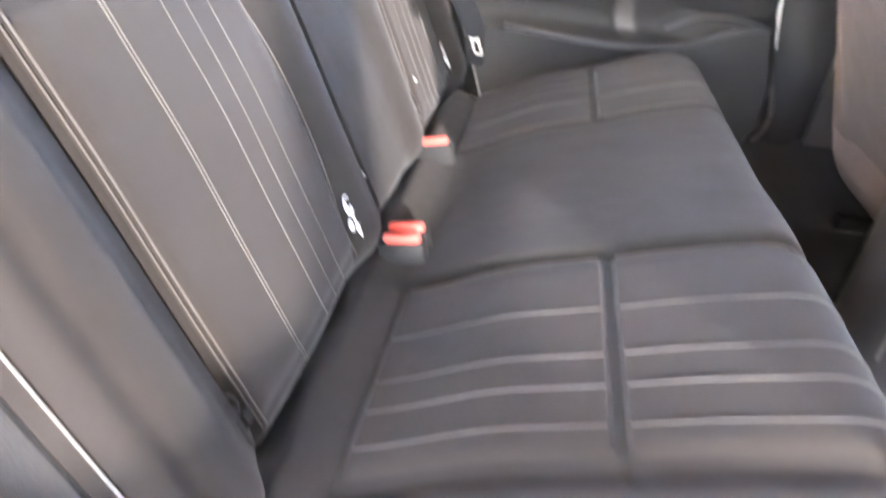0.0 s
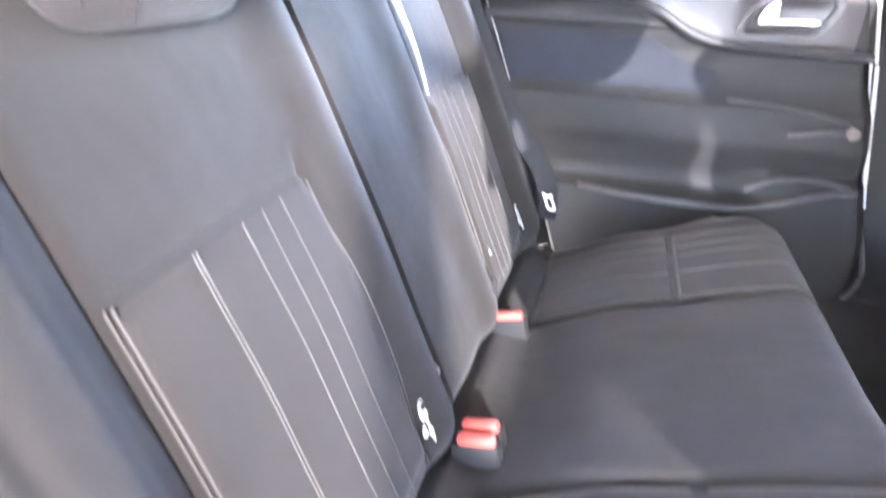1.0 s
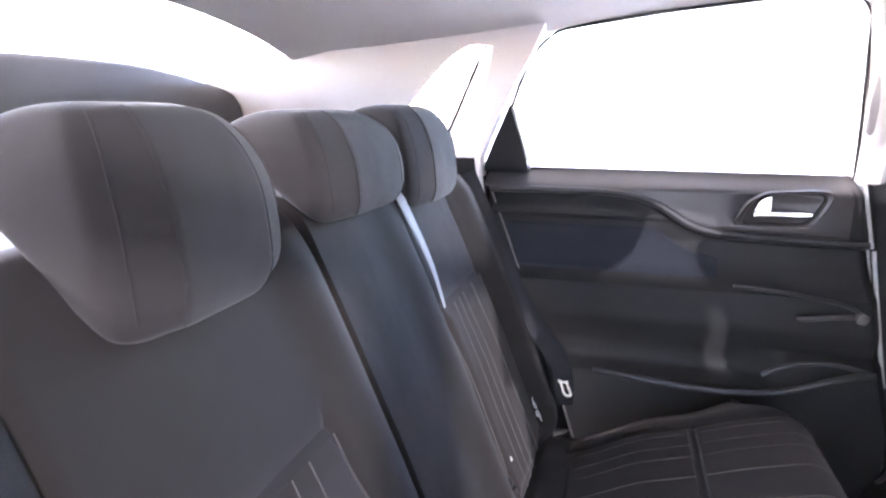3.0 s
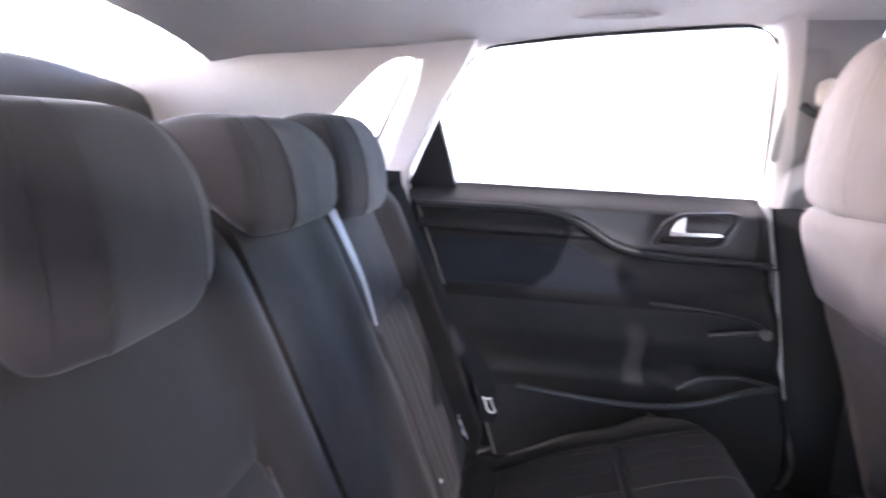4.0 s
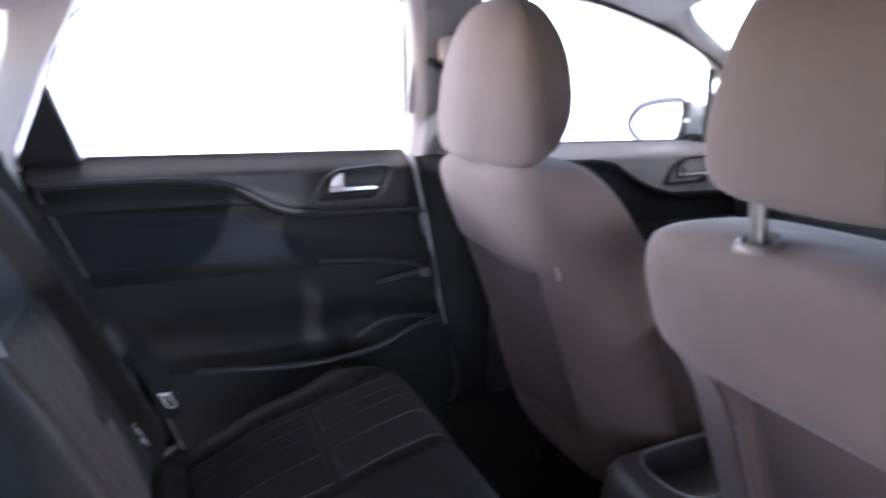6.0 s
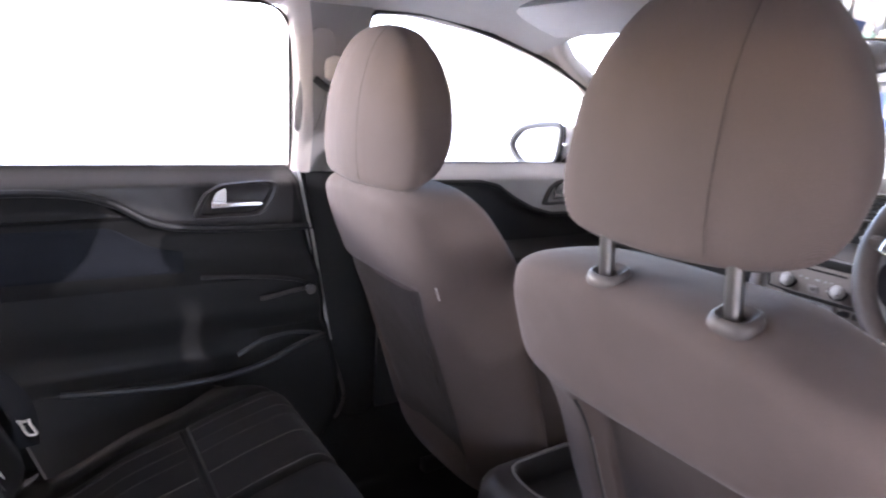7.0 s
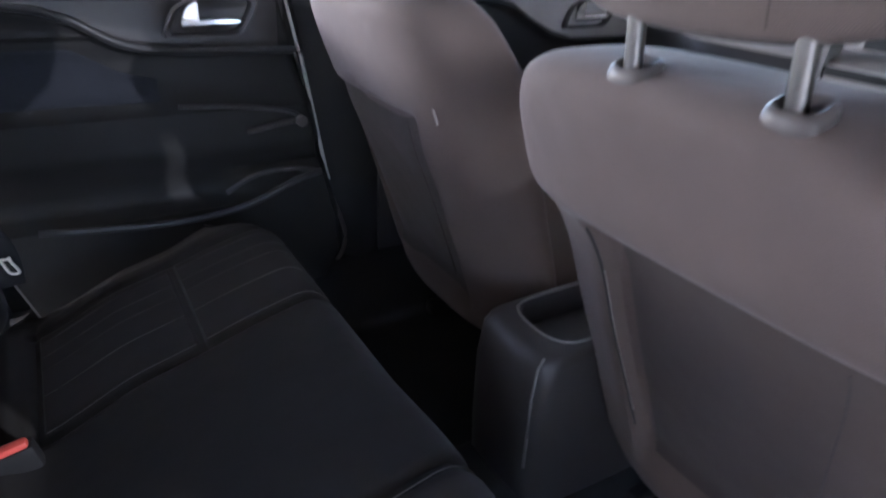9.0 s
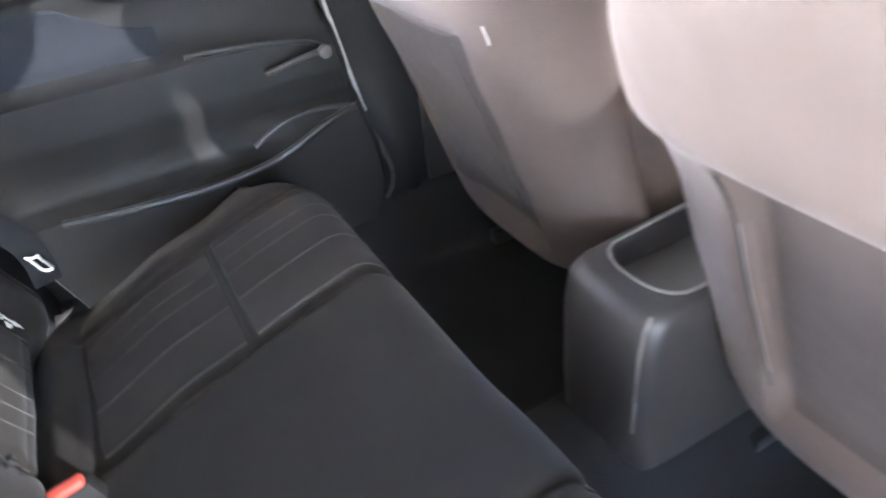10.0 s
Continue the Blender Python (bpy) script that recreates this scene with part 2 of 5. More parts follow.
def ring(cx, cy, hx, hy, z, n=28, power=3.2):
    out = []
    for q in np.linspace(0, 2 * np.pi, n, endpoint=False):
        c, s = math.cos(q), math.sin(q)
        out.append((cx + hx * math.copysign(abs(c) ** (2 / power), c), cy + hy * math.copysign(abs(s) ** (2 / power), s), z))
    return out


def loft(rings):
    v, f = sheet(rings, close_v=True)
    n = len(rings[0])
    f += [tuple(range(n)), tuple((len(rings) - 1) * n + j for j in range(n))]
    return v, f


def loft_z(sections, cy, n=32, power=3.2, dense=26):
    """Sections (z, half width, x of the back, x of the front), stacked into a rounded body."""
    s = smooth_line(sections, dense)
    return loft([ring((xb + xf) / 2, cy, (xf - xb) / 2, hw, z, n, power) for z, hw, xb, xf in s])


def block(size, at=(0, 0, 0), bevel=0.004, turn=None, segments=2):
    bm = bmesh.new()
    bmesh.ops.create_cube(bm, size=1.0)
    bmesh.ops.scale(bm, vec=size, verts=bm.verts)
    if bevel:
        bmesh.ops.bevel(bm, geom=list(bm.edges), offset=bevel, segments=segments, affect="EDGES", profile=0.5)
    m = Matrix.Translation(at)
    if turn is not None:
        m = m @ Euler([radians(a) for a in turn]).to_matrix().to_4x4()
    bmesh.ops.transform(bm, matrix=m, verts=bm.verts)
    return bm


def drum(r1, r2, h, at, axis=(0, 0, 1), n=24, bevel=0.0):
    bm = bmesh.new()
    bmesh.ops.create_cone(bm, cap_ends=True, segments=n, radius1=r1, radius2=r2, depth=h)
    if bevel:
        bmesh.ops.bevel(bm, geom=[e for e in bm.edges if abs(e.verts[0].co.z - e.verts[1].co.z) < 1e-6], offset=bevel, segments=2, affect="EDGES", profile=0.5)
    q = Vector((0, 0, 1)).rotation_difference(Vector(axis))
    bmesh.ops.transform(bm, matrix=Matrix.Translation(at) @ q.to_matrix().to_4x4(), verts=bm.verts)
    return bm


def plate(outline, offset):
    """A flat or bent outline (a list of points) thickened by the vector offset."""
    p = [tuple(v) for v in np.array(outline, float)]
    q = [tuple(v) for v in np.array(outline, float) + np.array(offset)]
    n = len(p)
    return p + q, [tuple(range(n)), tuple(range(2 * n - 1, n - 1, -1))] + [(i, (i + 1) % n, n + (i + 1) % n, n + i) for i in range(n)]


def step(a, b, v):
    s = min(1.0, max(0.0, (v - a) / (b - a)))
    return s * s * (3 - 2 * s)


def bell(v, at, w):
    return math.exp(-((v - at) / w) ** 2)


def lerp(v, xs, ys):
    return float(np.interp(v, xs, ys))


# ---- body shell ----
# x runs to the front of the car, y to its left side, z up from the carpet
def side_y(z):
    """Half width of the glass at a height."""
    return 0.81 - (z - 0.803) * 0.49


ROOF_X = [-0.85, -0.6, -0.18, 0.0, 0.2, 0.47, 0.8, 1.0, 1.2, 1.35, 1.6]
ROOF_Z = [0.985, 1.04, 1.075, 1.10, 1.125, 1.147, 1.158, 1.14, 1.095, 1.05, 0.94]


def roof_edge(x):
    return lerp(x, ROOF_X, ROOF_Z)


ground = tagged(part("ground", sheet([[(x, y, -0.36) for y in (-400, -40, -6, 6, 40, 400)] for x in (-400, -40, -6, 6, 40, 400)]), CONCRETE, smooth=False), "pale concrete yard ground around the car", "ground", kind="structure")

# open-sided bay: end wall; roof and side walls are unseen, added to limit daylight
for name_, size_, at_, words in (("ceiling_blocker", (9.0, 7.4, 0.15), (1.0, 0.3, 2.95), "unseen dull roof added to block skylight over the car"), ("wall_blocker", (3.9, 0.2, 3.22), (-3.15, -3.3, 1.25), "unseen dull wall added to block light from the right"), ("wall_blocker", (2.4, 0.2, 3.22), (4.4, -3.3, 1.25), "unseen dull wall added to block light from the right"), ("wall_blocker", (0.7, 0.2, 1.22), (0.0, -3.3, 0.90), "unseen pier added between two light openings"), ("wall_blocker", (2.4, 0.2, 0.65), (0.0, -3.3, -0.035), "unseen sill wall added below the light openings"), ("wall_blocker", (2.4, 0.2, 1.36), (0.0, -3.3, 2.18), "unseen lintel added above the light openings"), ("wall_front", (0.15, 5.6, 3.3), (5.4, -0.45, 1.25), "dull painted workshop end wall")):
    tagged(part(name_, block(size_, at_, 0.0), WALL, smooth=False), words, "wall", kind="structure")

# unseen barred window, added: tinted panes dim the sun, bars break it up
tagged(part("wall_blocker", block((2.0, 0.2, 1.52), (2.20, -3.3, 0.40), 0.0), WALL, smooth=False), "unseen wall added below the sun window", "wall", kind="structure")
sun_gobo = tagged(empty("window_sun_gobo"), "unseen barred window added to dim and break up sunlight", "window", kind="structure")
for k in range(4):
    for m in range(3):
        part("pane", block((0.42, 0.008, 0.50), (1.45 + 0.5 * k, -3.3, 1.44 + 0.54 * m), 0.0), SUN_DIM, sun_gobo, smooth=False)
for k in range(5):
    part("mullion", block((0.10, 0.10, 1.68), (1.20 + 0.5 * k, -3.3, 2.02), 0.004), RACK, sun_gobo)
for m in range(4):
    part("transom", block((2.0, 0.09, 0.05), (2.20, -3.3, 1.18 + 0.54 * m), 0.004), RACK, sun_gobo)

# unseen slab under the car, added to set the light bounced upwards
tagged(part("bounce_slab", block((9.4, 5.6, 0.04), (1.0, -0.55, -0.345), 0.0), BAY_FLOOR, smooth=False), "unseen stained grey slab added to set bounced light", "floor", kind="structure")

# carpet with footwells, a centre tunnel and raised sills
rows = []
for x in np.linspace(-1.0, 1.75, 56):
    row = []
    for y in np.linspace(-0.80, 0.80, 65):
        a = abs(y)
        z = 0.13 * math.exp(-(a / 0.13) ** 4) + 0.17 * step(0.66, 0.74, a)
        z = z * step(0.02, 0.30, x) + 0.12 * step(0.30, 0.05, x) + 0.25 * step(1.45, 1.75, x)
        row.append((x, y, z))
    rows.append(row)
floor = tagged(part("floor", solid(rows, (0, 0, -0.06)), CARPET), "black carpet floor with a raised centre tunnel", "floor", kind="structure")

# roof lining
rows = []
for x in np.linspace(-0.60, 1.16, 36):
    row = []
    for u in np.linspace(-1, 1, 33):
        w = side_y(roof_edge(x)) - 0.035
        z = roof_edge(x) + 0.075 * (1 - abs(u) ** 2.6) - 0.012 * step(-0.45, -0.62, x)
        row.append((x, u * w, z))
    rows.append(row)
ceiling = tagged(part("ceiling", solid(rows, (0, 0, 0.03)), LINING), "pale grey cloth roof lining inside the car", "roof lining", kind="structure")


def body_side(s):
    """Pillars, sill and shell of one side; s is 1 for the left, -1 for the right."""
    name = "left" if s > 0 else "right"
    tag = "wall_" + name
    wall = tagged(empty(tag), "car body side with pale pillars and a painted sill", "car body", kind="structure")
    # sill and outer skin under the doors
    part("sill", block((2.9, 0.12, 0.22), (0.4, s * 0.80, 0.05), 0.02), PLASTIC, wall)
    # rail along the roof edge, in pale trim
    rows = []
    for x in np.linspace(-0.86, 1.6, 60):
        z0 = roof_edge(x)
        y0 = side_y(z0)
        prof = [(-0.045, 0.02), (-0.03, 0.0), (-0.005, -0.006), (0.02, 0.0), (0.03, 0.03), (-0.01, 0.06)]
        rows.append([(x, s * (y0 + a), z0 + b) for a, b in prof])
    part("roof_rail", sheet(rows, close_v=True), TRIM_PALE, wall)
    # quarter between the rear door and the tailgate, round a three-cornered window
    outer = [(-0.86, 0.62), (-0.86, 1.0), (-0.6, 1.05), (-0.40, 1.065), (-0.18, 1.085), (-0.045, 1.10), (-0.07, 1.05), (-0.115, 0.98), (-0.155, 0.91), (-0.195, 0.83), (-0.20, 0.62)]
    inner = [(-0.45, 0.835), (-0.44, 0.87), (-0.385, 0.910), (-0.300, 0.993), (-0.242, 1.042), (-0.195, 1.066), (-0.150, 1.062), (-0.165, 1.01), (-0.192, 0.94), (-0.215, 0.875), (-0.235, 0.835)]
    pane_line = [(-0.47, 0.835), (-0.45, 0.875), (-0.395, 0.920), (-0.310, 1.002), (-0.25, 1.052), (-0.205, 1.072), (-0.176, 1.066), (-0.200, 1.027), (-0.240, 0.955), (-0.285, 0.875), (-0.308, 0.835)]
    bm = bmesh.new()
    o = [bm.verts.new((x, s * (side_y(z) - 0.075 if z > 0.8 else 0.735), z)) for x, z in outer]
    i_ = [bm.verts.new((x, s * (side_y(z) - 0.07), z)) for x, z in inner]
    k = len(outer)
    for a in range(k):
        b = (a + 1) % k
        bm.faces.new((o[a], o[b], i_[b], i_[a]))
    mid = [bm.verts.new((a * 0.72 + c * 0.28, s * (side_y(b * 0.72 + d * 0.28) - 0.056), b * 0.72 + d * 0.28)) for (a, b), (c, d) in zip(inner, pane_line)]
    depth = [bm.verts.new((x, s * (side_y(z) - 0.013), z)) for x, z in pane_line]
    for a in range(k):
        b = (a + 1) % k
        bm.faces.new((i_[a], i_[b], mid[b], mid[a]))
        bm.faces.new((mid[a], mid[b], depth[b], depth[a]))
    back = [bm.verts.new((v.co.x, v.co.y + s * 0.10, v.co.z)) for v in o]
    for a in range(k):
        b = (a + 1) % k
        bm.faces.new((o[a], o[b], back[b], back[a]))
        bm.faces.new((back[a], back[b], depth[b], depth[a]))
    part("rear_pillar", bm, TRIM_PALE, wall, "pale beige rear pillar trim")
    qw = part("quarter_window", plate([(x, s * (side_y(z) - 0.014), z) for x, z in pane_line], (0, s * 0.004, 0)), GLASS, wall, "clear three-cornered side glass", smooth=False)
    qw.visible_shadow = False
    part("window_seal", tube([(x, s * (side_y(z) - 0.016), z) for x, z in smooth_line(pane_line, 60, True)], 0.0036, 6, True), RUBBER, wall)
    # wheel-arch trim below the quarter
    rows = []
    for z in np.linspace(0.0, 0.83, 20):
        x1 = lerp(z, [0, 0.35, 0.5, 0.66, 0.83], [0.02, -0.04, -0.10, -0.185, -0.20])
        rows.append([(-0.86, s * 0.74, z), (-0.40, s * 0.73, z), (x1 - 0.06, s * 0.715, z), (x1 - 0.012, s * 0.72, z), (x1, s * 0.735, z), (x1, s * 0.80, z)])
    part("wheel_arch_trim", sheet(rows), CARPET, wall, "black carpeted wheel arch")
    part("door_seal", tube(smooth_line([(-0.197, s * 0.728, 0.815), (-0.193, s * 0.728, 0.775), (-0.182, s * 0.728, 0.708), (-0.166, s * 0.728, 0.650), (-0.150, s * 0.728, 0.60)], 30), 0.005, 8), SEAL_PALE if s > 0 else RUBBER, wall)
    # centre pillar: pale above the waist, black below
    edge_rows, rows = [], []
    for z in np.linspace(0.795, 1.17, 24):
        y0 = side_y(z) - 0.055
        f = (z - 0.795) / 0.375
        xa, xb = 0.574 - 0.075 * f + 0.012 * math.sin(f * math.pi), 0.685 + 0.01 * f
        xm = xa + 0.042
        edge_rows.append([(xa - 0.006, s * (y0 + 0.060), z), (xa - 0.004, s * (y0 + 0.026), z), (xa + 0.004, s * (y0 + 0.008), z), (xa + 0.014, s * (y0 - 0.001), z), (xa + 0.028, s * (y0 - 0.004), z), (xa + 0.040, s * (y0 + 0.001), z), (xm, s * (y0 + 0.010), z), (xm, s * (y0 + 0.060), z)])
        rows.append([(xm + 0.001, s * (y0 + 0.06), z), (xm + 0.001, s * (y0 + 0.012), z), (xm + 0.02, s * (y0 + 0.014), z), (xb - 0.012, s * (y0 + 0.014), z), (xb, s * (y0 + 0.024), z), (xb, s * (y0 + 0.06), z)])
    part("pillar_edge", sheet(edge_rows, close_v=True), TRIM_PALE, wall, "pale rounded pillar edge")
    # same pale plastic as the edge; its shade is painted as grey
    part("centre_pillar", sheet(rows, close_v=True), TRIM_GREY, wall, "pale centre pillar trim with shade painted grey")
    rows = []
    for z in np.linspace(0.05, 0.795, 16):
        xa = lerp(z, [0.05, 0.2, 0.4, 0.66, 0.80], [0.66, 0.70, 0.672, 0.625, 0.60])
        rows.append([(xa, s * 0.80, z), (xa, s * 0.755, z), (xa + 0.03, s * 0.735, z), (0.76, s * 0.73, z), (0.80, s * 0.75, z), (0.80, s * 0.80, z)])
    part("pillar_base", sheet(rows, close_v=True), DOOR_BLACK, wall, "black plastic lower pillar trim")
    # windscreen pillar
    pts = [(1.10, s * 0.52, 1.165), (1.22, s * 0.615, 1.105), (1.37, s * 0.675, 1.035), (1.52, s * 0.735, 0.955), (1.72, s * 0.79, 0.83)]
    near_line = smooth_line([(x, s * (side_y(z) - 0.022), z) for x, z in ((0.98, 1.152), (1.15, 1.117), (1.30, 1.072), (1.42, 1.022), (1.50, 0.962), (1.62, 0.842))], 30)
    far_line = smooth_line([(1.12, s * 0.50, 1.178), (1.25, s * 0.60, 1.115), (1.40, s * 0.665, 1.045), (1.55, s * 0.73, 0.96), (1.74, s * 0.79, 0.83)], 30)
    rows = [[tuple(np.array(a) * (1 - u) + np.array(b) * u + np.array((-0.02, -s * 0.02, 0.0)) * math.sin(u * math.pi)) for u in np.linspace(0, 1, 9)] for a, b in zip(near_line, far_line)]
    part("pillar_cover", solid(rows, (0.01, s * 0.012, 0.008)), TRIM_PALE, wall, "pale beige pillar cover")
    part("windscreen_pillar", tube(smooth_line([(x + 0.025, y * 1.02, z + 0.005) for x, y, z in pts], 24), 0.024, 10), TRIM_PALE, wall, "pale beige windscreen pillar trim")
    # outer skin over the wheel arch and below the waist, which keeps daylight out
    part("outer_skin", sheet([[(-1.0, s * 0.85, -0.2), (-1.0, s * 0.83, 0.8), (-1.0, s * 0.70, 1.0)], [(-0.21, s * 0.85, -0.2), (-0.21, s * 0.84, 0.8), (-0.215, s * 0.825, 0.83)]]), PAINT, wall)
    return wall


left_wall = body_side(1)
right_wall = body_side(-1)
part("door_skin", plate([(-0.24, 0.838, -0.2), (-0.24, 0.838, 0.80), (1.80, 0.838, 0.80), (1.80, 0.838, -0.2)], (0, 0.012, 0)), PAINT, left_wall, smooth=False)
# black sheet added behind the bench and door gap to keep it dark
part("gap_filler", plate([(-0.40, 0.792, 0.0), (-0.40, 0.792, 0.80), (0.30, 0.792, 0.80), (0.30, 0.792, 0.0)], (0, 0.008, 0)), DOOR_BLACK, left_wall, "black filler sheet behind the bench and door gap", smooth=False)
part("door_skin", plate([(0.64, -0.838, -0.2), (0.64, -0.838, 0.80), (1.80, -0.838, 0.80), (1.80, -0.838, -0.2)], (0, -0.012, 0)), PAINT, right_wall, smooth=False)

# tailgate with its window, and the luggage shelf
tail = thing("tailgate", "dark grey tailgate lining below a bright rear window", "tailgate", kind="structure")
rows = []
for y in np.linspace(-0.72, 0.72, 30):
    a = abs(y)
    top = lerp(a, [0, 0.15, 0.30, 0.40, 0.52, 0.66, 0.72], [1.014, 1.018, 1.020, 1.016, 1.003, 0.978, 0.966])
    rows.append([(-0.80, y, 0.55), (-0.775, y, 0.78), (-0.760, y, top - 0.07), (-0.764, y, top - 0.035), (-0.776, y, top - 0.012), (-0.795, y, top - 0.002), (-0.815, y, top), (-0.86, y, top - 0.012), (-0.90, y, 0.55)])
part("lower_panel", sheet(rows), TAIL_TRIM, tail, "dark grey plastic tailgate lining")
glass_rows = [[(-0.85 + 0.22 * f, y * (1 - 0.1 * f), 0.96 + 0.19 * f - 0.03 * (y / 0.6) ** 2) for y in np.linspace(-0.66, 0.66, 9)] for f in np.linspace(0, 1, 6)]
pane = part("rear_window", solid(glass_rows, (-0.003, 0, 0.003)), GLASS, tail, "clear sloping rear glass")
pane.visible_shadow = False
rows = [[(x, y, 0.83 + 0.012 * math.sin((x + 0.8) * 5)) for y in np.linspace(-0.70, 0.70, 20)] for x in np.linspace(-0.79, -0.28, 12)]
shelf = tagged(part("parcel_shelf", solid(rows, (0, 0, -0.02)), PLASTIC_SOFT), "dark grey luggage shelf behind the rear seats", "parcel shelf")

# windscreen and bonnet edge
rows = [[(1.14 + 0.58 * f, y * (0.90 + 0.22 * f), 1.178 - 0.315 * f - 0.03 * (y / 0.6) ** 2) for y in np.linspace(-0.64, 0.64, 12)] for f in np.linspace(0, 1, 8)]
screen = tagged(part("windscreen", solid(rows, (0.004, 0, 0.003)), GLASS), "clear sloping windscreen over the dashboard", "windscreen", kind="structure")
screen.visible_shadow = False
rows = [[(x, y, 0.835 - 0.12 * max(0.0, (x - 1.95) / 0.65) ** 2 - 0.05 * step(1.85, 1.70, x) - 0.05 * (y / 0.8) ** 2) for y in np.linspace(-0.82, 0.82, 12)] for x in np.linspace(1.68, 2.6, 10)]
tagged(part("bonnet", solid(rows, (0, 0, -0.03)), PAINT), "white painted car bonnet beyond the windscreen", "bonnet", kind="structure")


# ---- doors ----
def trim_line(x):
    """Height of the ridge that sweeps down the door card, from the rear to the handle."""
    return lerp(x, [-0.25, -0.15, -0.07, 0.06, 0.11, 0.15, 0.196, 0.22, 0.257, 0.285, 0.31, 0.36, 0.41, 0.56, 0.7], [0.761, 0.763, 0.765, 0.765, 0.762, 0.756, 0.740, 0.725, 0.702, 0.692, 0.686, 0.681, 0.678, 0.675, 0.672])


def card_y(x, z):
    """Depth of the rear door card: the window ledge, the swept upper pad, the cloth, the armrest and the pocket."""
    ridge = trim_line(x)
    y = 0.722 + 0.06 * step(0.770, 0.807, z)
    if ridge > 0.715 and z < ridge:
        # the pad under the ridge leans outwards towards its lower edge
        y -= 0.015 * step(0.0, 0.8, (ridge - 0.012 - z) / max(0.006, ridge - 0.012 - 0.712)) * step(0.702, 0.711, z) * step(0.715, 0.735, ridge)
    y += 0.016 * step(ridge + 0.002, ridge - 0.012, z)
    y += 0.010 * step(0.70, 0.66, z)
    arm = bell(z, 0.545, 0.048) * step(-0.3, 0.0, x)
    y -= 0.046 * max(arm, step(0.595, 0.56, z) * step(0.40, 0.50, z))
    y -= 0.012 * step(0.50, 0.36, z)
    pocket = step(0.44, 0.415, z) * step(0.40, 0.52, x) + step(0.385, 0.36, z) * (1 - step(0.40, 0.52, x))
    y -= 0.035 * min(1, pocket)
    # handle dish
    y += 0.012 * math.exp(-((x - 0.42) / 0.07) ** 4 - ((z - 0.742) / 0.028) ** 4)
    return y


def front_edge(z):
    return lerp(z, [0.12, 0.14, 0.2, 0.3, 0.4, 0.66, 0.81], [0.58, 0.655, 0.69, 0.685, 0.66, 0.612, 0.578])


def pull_handle(parent, x0, z0, y0):
    """A bezel round a dish with a chrome lever, as on both doors."""
    outline = [(-0.083, -0.031), (-0.066, 0.008), (-0.046, 0.024), (-0.024, 0.034), (0.03, 0.039), (0.077, 0.041), (0.096, 0.033), (0.092, 0.012), (0.068, -0.026), (0.042, -0.036), (-0.018, -0.037), (-0.07, -0.038)]
    loop = smooth_line(outline, 60, True)
    rim = []
    for k, d in ((1.0, 0.006), (0.995, -0.004), (0.95, -0.007), (0.86, -0.005), (0.82, 0.002)):
        rim.append([(x0 + 0.004 + (a - 0.004) * k, y0 + d, z0 + b * k) for a, b in loop])
    part("handle_bezel", sheet(rim, close_v=True), PLASTIC_SOFT, parent, "dark plastic handle surround")
    dish = []
    for k, d in ((0.83, 0.0), (0.80, 0.012), (0.72, 0.028), (0.4, 0.034), (0.02, 0.035)):
        dish.append([(x0 + 0.004 + (a - 0.004) * k, y0 + d, z0 + b * k) for a, b in loop])
    part("handle_dish", sheet(dish, close_v=True), SEAM, parent, "black handle recess")
    rows = []
    for u in np.linspace(0, 1, 14):
        x = x0 - 0.049 + 0.108 * u
        h = (0.0068 + 0.0035 * (1 - u) ** 2) * (1 - 0.5 * step(0.93, 1.0, u))
        yy = y0 - 0.004 + 0.004 * math.sin(u * 3.14)
        cz = z0 - 0.011 + 0.003 * u
        rows.append([(x, yy, cz + h), (x, yy - 0.006, cz + h * 0.5), (x, yy - 0.007, cz - h * 0.4), (x, yy - 0.002, cz - h), (x, yy + 0.012, cz - h), (x, yy + 0.012, cz + h)])
    v, f = sheet(rows, close_v=True)
    f += [tuple(range(6)), tuple(13 * 6 + j for j in range(6))]
    part("handle_lever", (v, f), CHROME, parent, "satin chrome pull lever")
    flag = smooth_line([(-0.049, -0.014), (-0.044, 0.004), (-0.036, 0.018), (-0.020, 0.026), (-0.017, 0.022), (-0.017, 0.0), (-0.017, -0.010), (-0.035, -0.017)], 32, True)
    part("handle_root", plate([(x0 + a, y0 - 0.006 - 0.002 * b, z0 + b) for a, b in flag], (0, 0.012, 0)), CHROME, parent, "satin chrome lever root")


